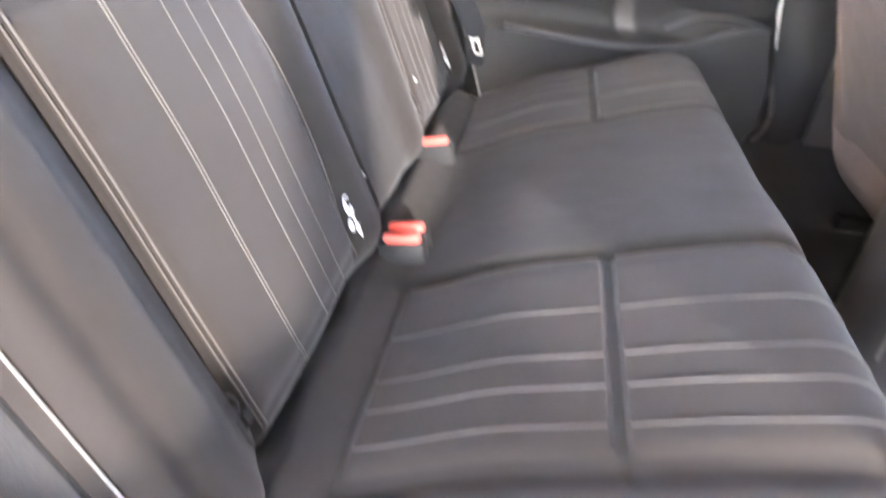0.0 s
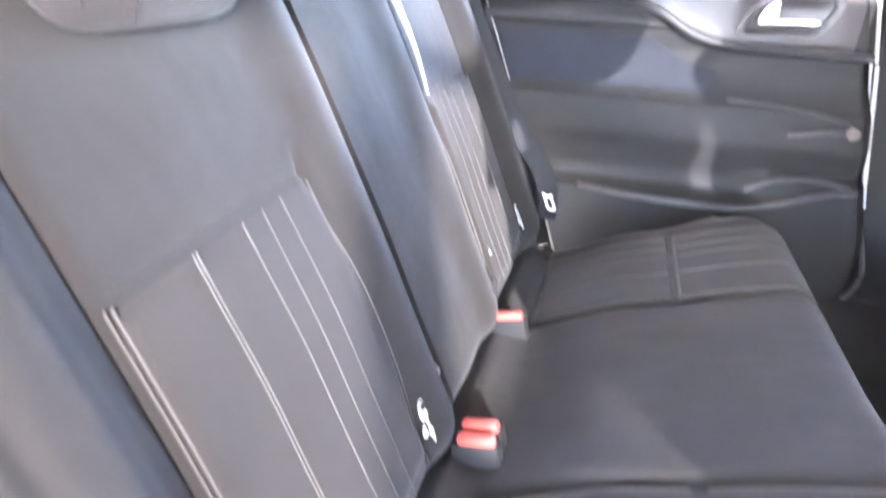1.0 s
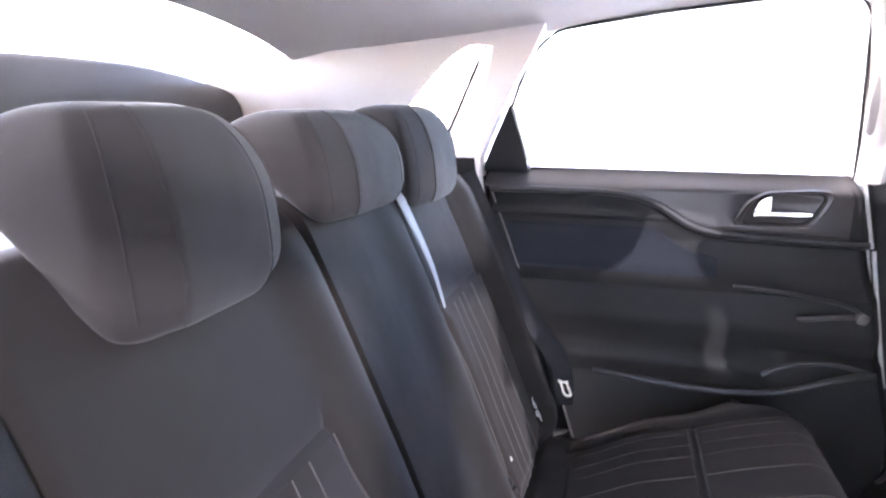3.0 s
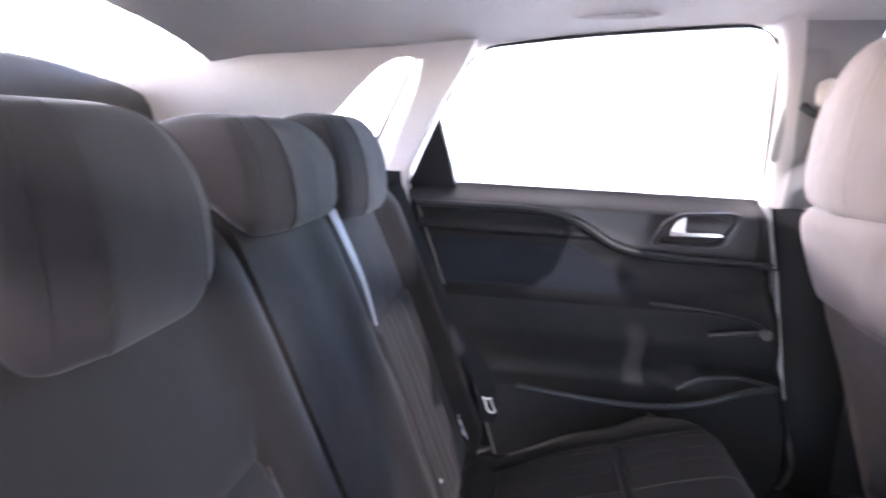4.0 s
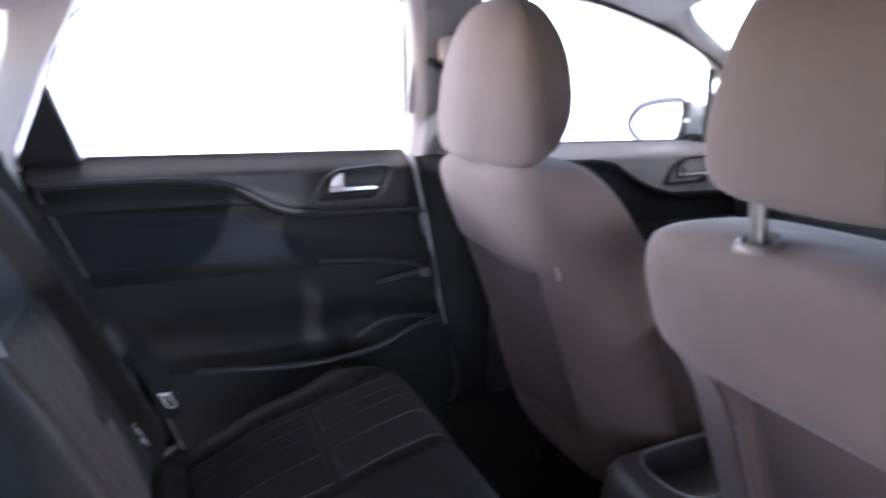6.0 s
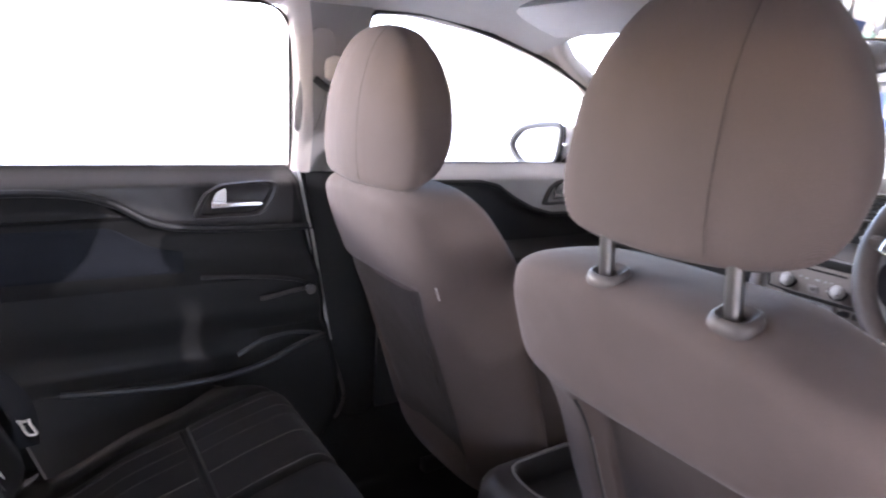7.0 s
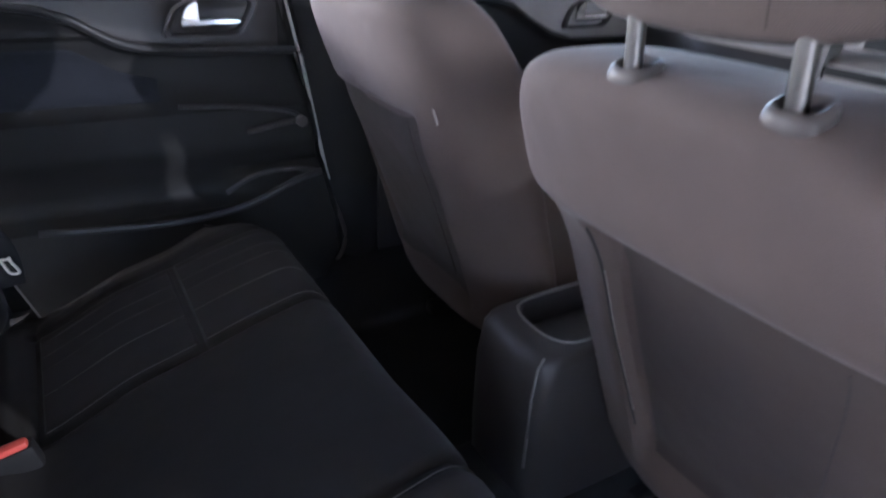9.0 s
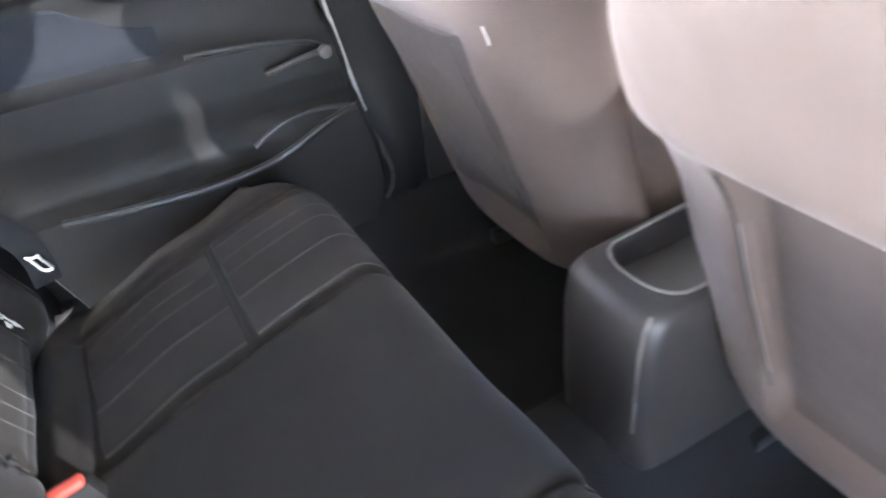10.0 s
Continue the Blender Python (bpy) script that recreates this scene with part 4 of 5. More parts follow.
def seat_back(name, label, y0, y1, heads, panels, tags):
    back = thing(name, label, "car seat", "rear seat backs")
    ys_ = np.linspace(y0, y1, max(40, int((y1 - y0) / 0.006)))
    rows = [[back_point(i, y) for y in ys_] for i in range(len(BACK))]
    v, f = sheet(rows)
    n = len(ys_)
    f += [tuple(i * n for i in range(len(BACK))), tuple(i * n + n - 1 for i in range(len(BACK)))]
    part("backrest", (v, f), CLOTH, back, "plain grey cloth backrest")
    for s in panels:
        ids = [i for i in range(100) if 0.316 < BACK[i, 1] < 0.632]
        bow = {i: math.sin(math.pi * min(1.0, max(0.0, (0.634 - BACK[i, 1]) / 0.32))) for i in ids}
        rows = []
        for k, i in enumerate(ids):
            e1 = min(k, len(ids) - 1 - k) / 2
            a, b = 0.196 - 0.016 * bow[i], 0.457
            rows.append([back_point(i, s * y, 0.008 * step(0, 1, min(e1, min(y - a, b - y) / 0.010)) - 0.001) for y in np.linspace(a, b, 40)])
        part("striped_panel", sheet(rows), CLOTH_INSERT, back, "grey cloth panel with pale stripes")
        for y, swing, w in ((0.199, 1.0, 0.0017), (0.252, 0.25, 0.0013), (0.282, 0.0, 0.0013), (0.312, 0.0, 0.0013), (0.3715, 0.0, 0.0013), (0.3755, 0.0, 0.0013), (0.4515, 0.0, 0.0015), (0.4560, 0.0, 0.0013)):
            line = [back_point(i, s * (y - swing * 0.016 * bow[i]), 0.0072 if 0.21 < y < 0.44 else 0.0045) for i in ids]
            part("stitch_line", ribbon(line, [(BACK_N[i][0], 0, BACK_N[i][1]) for i in ids], w, 0.0006), THREAD, back)
    for cy, w, wp, low, top in heads:
        rear_headrest(back, cy, w, wp, low, top)
        for dy in (-0.06, 0.06):
            part("headrest_post", tube([(-0.245, cy + dy, 0.80), (-0.24, cy + dy, 0.86)], 0.006, 8), STEEL, back)
    for y, z, ink in tags:
        tag_print(back, y, z, ink)
    return back


near_back = seat_back("folding_rear_seat", "narrow grey cloth rear seat back with striped panel", -0.59, -0.090, [(-0.291, 0.111, 0.056, 0.773, 0.936)], [-1], [(-0.172, 0.352, WHITE), (-0.475, 0.345, PLASTIC)])
far_back = seat_back("folding_rear_seat", "wide grey cloth rear seat back with two headrests", -0.086, 0.59, [(0.032, 0.142, 0.072, 0.808, 0.933), (0.335, 0.140, 0.066, 0.782, 0.942)], [1], [(0.178, 0.352, PLASTIC), (0.478, 0.353, WHITE)])

# small pale cloth loops in the seat joints
for y_, z_, back_ in ((-0.094, 0.372, near_back), (0.222, 0.382, far_back)):
    p_ = np.array(back_at(y_, z_, 0.004))
    part("loop_tag", ribbon([p_ + np.array((-0.002, 0.0, 0.006)), p_ + np.array((0.004, 0.001, 0.0)), p_ + np.array((0.003, 0.002, -0.006))], [(0.9, -0.3, 0.39)] * 3, 0.006, 0.0012), SEAL_PALE, back_, "small pale cloth loop")

# black side cover and outer piping of the near backrest
part("side_cover", plate([(x * 0.998, -0.594, z) for x, z in BACK[4:-4:3]], (0, 0.003, 0)), CARPET, near_back, "flat black sheet over the outer side", smooth=False)
line = [back_at(-0.583, z, 0.003) for z in np.linspace(0.30, 0.78, 40)]
part("piping", tube(line, 0.0011, 6), PLASTIC_GREY, near_back)


def buckle_flat(at, lean, n):
    b = thing("seat_belt_buckle", "black seat belt buckle with %s in the seat joint" % ("two red buttons" if n > 1 else "a red button"), "belt buckle", "rear buckles")
    b.matrix_basis = pose(*at, 0, lean, 0)
    for k in range(n):
        y = (k - (n - 1) / 2) * 0.026
        part("housing", block((0.058, 0.027, 0.06), (0, y, -0.034), 0.006), DOOR_BLACK, b)
        part("button", block((0.046, 0.016, 0.012), (0.002, y - 0.003, -0.002), 0.005), RED, b, "red release button")
        part("slot", block((0.040, 0.004, 0.003), (0, y + 0.009, -0.003), 0.001), SEAM, b)
    return b


buckle_flat((0.032, -0.121, 0.316), -10, 2)
buckle_flat((0.018, 0.156, 0.318), -12, 1)

# centre belt over the backrest
belt = thing("centre_seat_belt", "pale grey seat belt running down the rear backrest", "seat belt")
wid = 0.021 * (1 - np.linspace(0, 1, 24)) ** 0.9 + 0.003
pts = smooth_line([back_at(0.196, 0.815, 0.016), back_at(0.191, 0.765, 0.014), back_at(0.187, 0.70, 0.014), back_at(0.184, 0.640, 0.008)], 24)
part("webbing", ribbon(pts, [(0.9, -0.25, 0.39)] * 24, wid, 0.001), WEBBING_PALE, belt)

# left lap belt with its tongue
belt = thing("rear_seat_belt", "black belt with steel tongue hanging beside the bench", "seat belt")
line = smooth_line([(-0.215, 0.665, 0.80), (-0.15, 0.66, 0.66), (-0.08, 0.652, 0.52), (0.0, 0.658, 0.40), (0.02, 0.656, 0.345), (0.02, 0.65, 0.29)], 30)
part("webbing", ribbon(line, [(0.5, -1, 0.3)] * 30, 0.046), WEBBING, belt)
loop = smooth_line([(-0.014, -0.026), (-0.014, 0.012), (-0.019, 0.024), (-0.008, 0.020), (0.008, 0.020), (0.019, 0.024), (0.014, 0.012), (0.014, -0.026)], 40, True)
loop = [(a * 0.68, b * 0.68) for a, b in loop]
part("tongue", tube([(0.024 + a * 0.75 - b * 0.35, 0.640 - a * 0.3, 0.337 + b * 0.9 + a * 0.1) for a, b in loop], 0.0027, 6, True, up=(0, 1, 0)), STEEL, belt, "bright steel belt tongue")


# ---- front seats ----
def front_seat(name, label, cy, dx, dz, wide, head, lean, narrow):
    seat = thing(name, label, "car seat", "front seats")
    secs = [(0.185, 0.08, 0.80, 0.86), (0.20, 0.15, 0.785, 0.87), (0.24, 0.195, 0.772, 0.875), (0.30, 0.21, 0.752, 0.87), (0.40, 0.215, 0.712, 0.85), (0.50, 0.222, 0.672, 0.82), (0.58, 0.230, 0.644, 0.80), (0.628, 0.240, 0.618, 0.79), (0.662, 0.249, 0.585, 0.78), (0.70, 0.255, 0.572, 0.77), (0.75, 0.254, 0.558, 0.75), (0.785, 0.241, 0.553, 0.735), (0.805, 0.219, 0.560, 0.72), (0.816, 0.194, 0.573, 0.71), (0.823, 0.16, 0.592, 0.70), (0.827, 0.09, 0.615, 0.68), (0.828, 0.04, 0.63, 0.66)]
    secs = [(z + dz, h * wide, b + dx, f + dx) for z, h, b, f in secs]
    if cy > 0:
        secs = [(z, h, b + lerp(z - dz, [0.50, 0.58, 0.628, 0.662, 0.70, 0.75, 0.80], [0.0, -0.008, 0.002, 0.024, 0.022, 0.018, 0.012]), f) for z, h, b, f in secs]
        secs = [(z, max(h, min(0.272, 0.15 + (z - 0.185) * 1.6)) if z < 0.66 else h, b, f) for z, h, b, f in secs]
    else:
        secs = [(z if z < 0.79 else 0.79 + (z - 0.79) * 0.8, h, b, f) for z, h, b, f in secs]
    fine = smooth_line(secs, 60)

    def dished(x, y, z):
        """Flares the seat towards the front and sinks the lower back between its bolsters."""
        b, f = (float(np.interp(z, fine[:, 0], fine[:, c])) for c in (2, 3))
        t = (x - b) / max(0.02, f - b)
        if cy > 0:
            y = cy + (y - cy) * (0.78 + (0.12 + 0.24 * step(0.83, 0.66, z)) * step(0.0, 0.9, t))
        a = abs(y - cy)
        w = 0.124 + 0.018 * (z - dz - 0.25) / 0.37
        if (y - cy) * cy > 0:
            a *= 0.62
        sunk = 0.027 * step(w + 0.012, w - 0.004, a) * step(0.22, 0.30, z - dz) * step(0.648, 0.634, z - dz)
        drop = 0.052 * step(0.05, 0.26, cy - y) * step(0.66, 0.80, z) if cy < 0 else 0.0
        return (x + sunk * step(0.35, 0.15, t), y, z - drop)

    bv, bf = loft_z(secs, cy, 132, 3.6, 90)
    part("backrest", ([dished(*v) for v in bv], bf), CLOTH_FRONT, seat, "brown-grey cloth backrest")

    def back_x(y, z, up=0.0):
        h, b, f = (float(np.interp(z, fine[:, 0], fine[:, c])) for c in (1, 2, 3))
        k = min(0.999, abs(y) / h)
        return (b + f) / 2 - (f - b) / 2 * (1 - k ** 3.6) ** (1 / 3.6) - up

    # inset back panel with piped edges; its shade is painted as darker cloth
    rows = []
    for f in np.linspace(0, 1, 40):
        z = 0.262 + dz + 0.366 * f
        row = []
        for u in np.linspace(-1, 1, 30):
            y = u * (0.116 + 0.018 * f) * (1.55 if u * cy > 0 else 1.0)
            x = dished(back_x(y, z), cy + y, z)[0]
            row.append((x - 0.003 * step(0, 0.15, min(1 - abs(u), f * 2, 2 - 2 * f)) + 0.001, cy + y, z))
        rows.append(row)
    part("back_panel", sheet(rows), BACK_CLOTH, seat, "brown-grey cloth back panel with shade painted in")
    for s in (-1, 1):
        if cy > 0 and s > 0:
            continue
        # dark groove line; the pale tube beside it is a painted highlight
        for off, r, mat in ((0.003, (0.0016 if s > 0 else 0.0008) if cy < 0 else 0.0012, CLOTH_DARK if cy < 0 else BACK_CLOTH), (-0.0005, 0.0008, PIPING_HIGHLIGHT)):
            if mat is PIPING_HIGHLIGHT and (cy > 0 or s < 0):
                continue
            line = [(back_x(s * 0.10, z, 0.001), cy + s * (0.120 + off + 0.020 * (z - 0.37 - dz) / 0.275), z) for z in np.linspace(0.36 if mat is PIPING_HIGHLIGHT else 0.33, 0.58 if mat is PIPING_HIGHLIGHT else 0.634, 24) + dz]
            part("piping", tube(line, r, 6), mat, seat)
    if cy > 0:
        line = [dished(back_x(-0.245, z, 0.0005), cy - 0.245, z) for z in np.linspace(0.652, 0.676, 8)]
        part("side_label", ribbon(line, [(-1, -0.3, 0.2)] * 8, 0.004), RADIO, seat, "small white sewn label")
    # headrest on two steel posts
    hsecs = [(0.836, 0.102, 0.588, 0.62), (0.842, 0.144, 0.574, 0.64), (0.860, 0.164, 0.562, 0.66), (0.900, 0.172, 0.555, 0.678), (0.950, 0.167, 0.554, 0.688), (1.00, 0.157, 0.558, 0.690), (1.04, 0.139, 0.567, 0.684), (1.075, 0.113, 0.580, 0.670), (1.098, 0.086, 0.594, 0.655), (1.110, 0.052, 0.606, 0.640), (1.114, 0.025, 0.617, 0.630)]
    hsecs = [(0.836 + (z - 0.836) * (1.0 if cy < 0 else 1.06) + dz + head, h * (1.0 if cy < 0 else 1.20), b + dx, f + dx) for z, h, b, f in hsecs]
    hv, hf = loft_z(hsecs, cy + lean, 56, 3.0 if cy < 0 else 3.8, 50)
    shaped = []
    for x, y, z in hv:
        t = min(1.0, max(0.0, (x - 0.556 - dx) / 0.13))
        low = max(0.0, 1 - (z - 0.838 - dz - head) / 0.16)
        rise = 0.065 * t * low
        if cy < 0:
            outer = max(0.0, (cy + lean - y) / 0.17)
            rise += low * (0.010 * outer ** 2 + 0.035 * t * outer)
        x += (0.006 if cy < 0 else 0.020) * abs(y - cy - lean) / 0.16 * (1 - t)
        shaped.append((x, cy + lean + (y - cy - lean) * (1 - (narrow if y > cy + lean or cy > 0 else narrow * 0.78) * t), z + rise))
    hr = part("headrest", (shaped, hf), CLOTH_FRONT, seat, "large rounded grey cloth headrest")
    fh = smooth_line(hsecs, 50)
    hem = [(x - 0.0004, y, z) for x, y, z in shaped[5 * 56:6 * 56] if x < 0.63 + dx]
    hem.sort(key=lambda p: p[1])
    part("hem_seam", tube(hem, 0.0012, 6), CLOTH_DARK, hr)
    off = -0.058 if cy < 0 else -0.050
    line = [((b + f) / 2 - (f - b) / 2 * (1 - min(0.99, abs(off) / h) ** 3.0) ** (1 / 3.0) + 0.0002, cy + lean + off, z) for z, h, b, f in fh[10:46]]
    part("headrest_seam", tube(line, 0.0006 if cy < 0 else 0.0004, 6), BACK_CLOTH, hr)
    # glints on the passenger posts and guides are blacked out by colour
    for dy in (-0.067, 0.083) if cy < 0 else (-0.075, 0.075):
        px = dx + (0.580 if cy < 0 else 0.622)
        part("headrest_post", tube([(px - 0.001, cy + dy, 0.79 + dz), (px - 0.002, cy + dy + (0.010 if cy < 0 else 0.0), 0.89 + dz)], 0.0082 if cy < 0 else 0.0045, 14), STEEL_DARK if cy < 0 else SEAM, seat, "steel headrest post" if cy < 0 else "headrest post darkened against glints")
        bez = []
        for z, k in ((0.800, 0.88), (0.807, 0.98), (0.814, 1.0), (0.819, 0.93), (0.821, 0.78), (0.819, 0.62), (0.815, 0.50), (0.811, 0.35)):
            bez.append([(x, y, zz + 0.004 + 0.30 * (x - px)) for x, y, zz in ring(px, cy + dy, 0.0195 * k * (1 if cy < 0 else 0.7), 0.0225 * k * (1 if cy < 0 else 0.7), z + dz - (0.005 if cy < 0 else 0.0), 32, 2.8)])
        part("post_bezel", loft(bez), BEZEL if cy < 0 else SEAM, seat, "bronze-grey plastic post guide" if cy < 0 else "post guide darkened against glints")
    # cushion and its base
    rows = []
    for u in np.linspace(0, 1, 24):
        x = 0.82 + 0.42 * u + dx
        row = []
        for q in np.linspace(0, 2 * np.pi, 40, endpoint=False):
            c, s = math.cos(q), math.sin(q)
            hy = 0.25 * (1 - 0.25 * abs(2 * u - 1) ** 4)
            hz = 0.07 * (1 - 0.5 * abs(2 * u - 1) ** 6)
            row.append((x, cy + hy * math.copysign(abs(c) ** 0.55, c), 0.31 + 0.03 * u + hz * math.copysign(abs(s) ** 0.6, s)))
        rows.append(row)
    part("seat_cushion", loft(rows), CLOTH_FRONT, seat, "brown-grey cloth seat cushion")
    part("seat_base", block((0.30, 0.34, 0.14), (1.06 + dx, cy, 0.17), 0.03), CARPET, seat)
    for dy in (-0.19, 0.19):
        part("seat_rail", block((0.46, 0.03, 0.035), (1.09, cy + dy, 0.06), 0.006), PLASTIC, seat, "black seat rail")
    return seat


front_seat("driver_seat", "brown-grey cloth driver seat with tall headrest", -0.303, 0.0, 0.0, 1.06, 0.0, 0.020, 0.22)
front_seat("passenger_seat", "brown-grey cloth passenger seat beside the console", 0.385, -0.008, 0.012, 1.10, -0.039, 0.022, 0.06)

tag = ribbon([(0.647, -0.508, 0.785), (0.650, -0.521, 0.776), (0.653, -0.537, 0.763)], [(-0.3, 0.3, 0.9)] * 3, np.array((0.011, 0.012, 0.006)), 0.002)
part("side_label", tag, WHITE, bpy.data.objects["driver_seat"], "small white sewn label")

# driver's belt over the outer shoulder
belt = thing("front_seat_belt", "dark belt with a pale tag beside the driver seat", "seat belt")
line = smooth_line([(0.66, -0.68, 0.98), (0.67, -0.62, 0.86), (0.69, -0.585, 0.78), (0.72, -0.575, 0.6), (0.76, -0.58, 0.35)], 20)
part("webbing", ribbon(line, [(-0.6, 1, 0)] * 20, 0.045), WEBBING, belt)

# ---- centre console ----
con = thing("centre_console", "black plastic centre console end with open cup tray", "console")
rows = []
for z, dx, k in ((0.06, 0.01, 1.02), (0.20, 0.0, 1.0), (0.32, -0.002, 0.99), (0.368, 0.004, 0.97), (0.383, 0.016, 0.93), (0.388, 0.032, 0.88)):
    loop = smooth_line([(1.15, 0.085), (0.90, 0.088), (0.70, 0.086), (0.66, 0.078), (0.648, 0.05), (0.645, 0.0), (0.648, -0.05), (0.66, -0.078), (0.70, -0.086), (0.90, -0.088), (1.15, -0.085)], 60)
    rows.append([(x + dx, y * k, z + 0.015 * (x - 0.65)) for x, y in loop])
tray = smooth_line([(1.15, 0.062), (0.90, 0.066), (0.76, 0.066), (0.72, 0.060), (0.702, 0.035), (0.698, 0.0), (0.702, -0.035), (0.72, -0.060), (0.76, -0.066), (0.90, -0.066), (1.15, -0.062)], 60)
for dz in (0.0, -0.004, -0.05):
    rows.append([(x + (0.004 if dz else 0), y * (1 if not dz else 0.96), 0.389 + dz + 0.015 * (x - 0.65)) for x, y in tray])
rows.append([(x, 0.0, 0.338) for x, y in tray])
part("body", sheet(rows), PLASTIC_SOFT, con, "black grained console body")
part("tray_lip", tube([(x, y, 0.390 + 0.015 * (x - 0.65)) for x, y in tray], 0.0026, 6), PLASTIC_GREY, con, "grey tray lip")
# pale tube paints the highlight along the console's rear corner
part("corner_highlight", tube([(0.6545 + d, -0.0705 * k, z + 0.0002) for z, d, k in ((0.19, 0.0, 1.0), (0.25, -0.001, 1.0), (0.32, -0.002, 0.99), (0.368, 0.004, 0.97), (0.383, 0.016, 0.93))], 0.0024, 6), PLASTIC_GREY, con, "corner edge with its highlight painted pale")
part("gear_lever_gaiter", loft_z([(0.38, 0.05, 1.08, 1.18), (0.43, 0.035, 1.10, 1.17), (0.49, 0.016, 1.12, 1.15)], 0.0), LEATHER, con)
part("gear_knob", loft_z([(0.49, 0.014, 1.12, 1.15), (0.51, 0.026, 1.11, 1.165), (0.54, 0.026, 1.11, 1.165), (0.56, 0.012, 1.125, 1.15)], 0.0), LEATHER, con)

# ---- dashboard ----
dash = thing("dashboard", "grey plastic dashboard with chrome-edged vents and radio", "dashboard")
rows, low_rows = [], []
for y in np.linspace(-0.76, 0.76, 60):
    hood = 0.045 * bell(y, -0.37, 0.17)
    prof = [(1.72, 0.86), (1.60, 0.874), (1.48, 0.882 + hood), (1.40, 0.879 + hood), (1.384, 0.875 + hood), (1.376, 0.867 + hood), (1.373, 0.857), (1.373, 0.819), (1.376, 0.810), (1.395, 0.807), (1.43, 0.785), (1.425, 0.754), (1.39, 0.751), (1.356, 0.745), (1.340, 0.736), (1.344, 0.730), (1.375, 0.726)]
    sweep = 0.03 * (y / 0.7) ** 2 + 0.17 * step(0.30, 0.66, y)
    rows.append([(x + sweep, y, z) for x, z in prof])
    low_rows.append([(x + sweep, y, z) for x, z in ((1.376, 0.7255), (1.40, 0.66), (1.43, 0.56), (1.50, 0.45), (1.58, 0.3))])
part("body", sheet(rows), DASH, dash, "soft grey dashboard body")
# the footwell's darkness is painted as a black lower dash
part("lower_panel", sheet(low_rows), PLASTIC, dash, "lower dash panel, dark footwell painted as black")
stack = thing("centre_stack", "grey centre stack with radio knobs and red warning button", "car radio")


def stack_at(y, z, out=0.0):
    return (1.342 + 0.31 * (0.72 - z) - out, y - 0.005, z - 0.005)


def stack_edge(z, s):
    """Outer edge of the stack, which widens downwards."""
    return -0.046 + s * (0.106 + 0.27 * (0.775 - z))


for s in (-1, 1):
    rows = [[stack_at(stack_edge(z, s) - s * 0.024 * u, z, 0.004 + 0.006 * math.sin(math.pi * (0.12 + 0.76 * u))) for u in np.linspace(0, 1, 9)] for z in np.linspace(0.795, 0.56, 16)]
    part("side_trim", solid(rows, (0.04, 0, 0)), TRIM_GREY, stack, "pale grey upright trim")
rows = [[stack_at(y, z) for y in np.linspace(stack_edge(z, -1) + 0.02, stack_edge(z, 1) - 0.02, 12)] for z in np.linspace(0.738, 0.56, 10)]
part("panel", solid(rows, (0.02, 0, 0)), SILVER, stack, "silver-grey plastic panel")
rows = [[stack_at(y, z, 0.001) for y in np.linspace(-0.142, 0.044, 10)] for z in np.linspace(0.718, 0.655, 6)]
part("radio_face", solid(rows, (-0.004, 0, 0)), RADIO, stack, "grey radio face")
outline = [(0.048, 0.7385), (0.050, 0.70), (0.052, 0.662), (0.045, 0.651), (-0.046, 0.649), (-0.137, 0.651), (-0.144, 0.662), (-0.142, 0.70), (-0.140, 0.7385)]
part("radio_border", tube([stack_at(y, z, 0.001) for y, z in smooth_line(outline, 70)], 0.0022, 6), SEAM, stack, "black gap round the radio")
part("storage_slot", block((0.010, 0.182, 0.017), stack_at(-0.046, 0.7275, -0.001), 0.002, (0, -17, 0)), SEAM, stack, "dark gap above the radio")
part("disc_slot", block((0.004, 0.128, 0.0038), stack_at(-0.042, 0.7095, 0.005), 0.001, (0, -17, 0)), SEAM, stack)
for y in (0.0085, -0.0905):
    part("knob_gap", drum(0.0182, 0.0182, 0.004, stack_at(y, 0.677, 0.005), (-1, 0, 0.3), 28), SEAM, stack)
    part("knob_ring", drum(0.0142, 0.0128, 0.010, stack_at(y, 0.677, 0.010), (-1, 0, 0.3), 28, 0.002), SILVER, stack, "silver-grey knob ring")
    part("knob", drum(0.0082, 0.0078, 0.006, stack_at(y, 0.6785, 0.016), (-1, 0, 0.3), 24, 0.001), SEAL_PALE, stack, "pale radio knob cap")
part("logo_mark", block((0.003, 0.020, 0.017), stack_at(-0.042, 0.668, 0.006), 0.001, (0, -17, 0)), TRIM_GREY, stack, "pale square mark")
part("logo_middle", block((0.003, 0.009, 0.007), stack_at(-0.042, 0.669, 0.0075), 0.001, (0, -17, 0)), PLASTIC_GREY, stack)
part("warning_button", block((0.008, 0.044, 0.011), stack_at(0.0185, 0.634, 0.004), 0.002, (0, -17, 0)), RED, stack, "red warning button")
part("switch_gap", block((0.004, 0.150, 0.0035), stack_at(-0.055, 0.646, 0.002), 0.001, (0, -17, 0)), SEAM, stack)
for y, z, w in ((-0.040, 0.634, 0.022), (-0.072, 0.637, 0.020), (-0.100, 0.634, 0.022), (-0.128, 0.634, 0.022)):
    part("switch", block((0.008, w, 0.011), stack_at(y, z, 0.004), 0.002, (0, -17, 0)), PLASTIC if y != -0.072 else TRIM_GREY, stack)
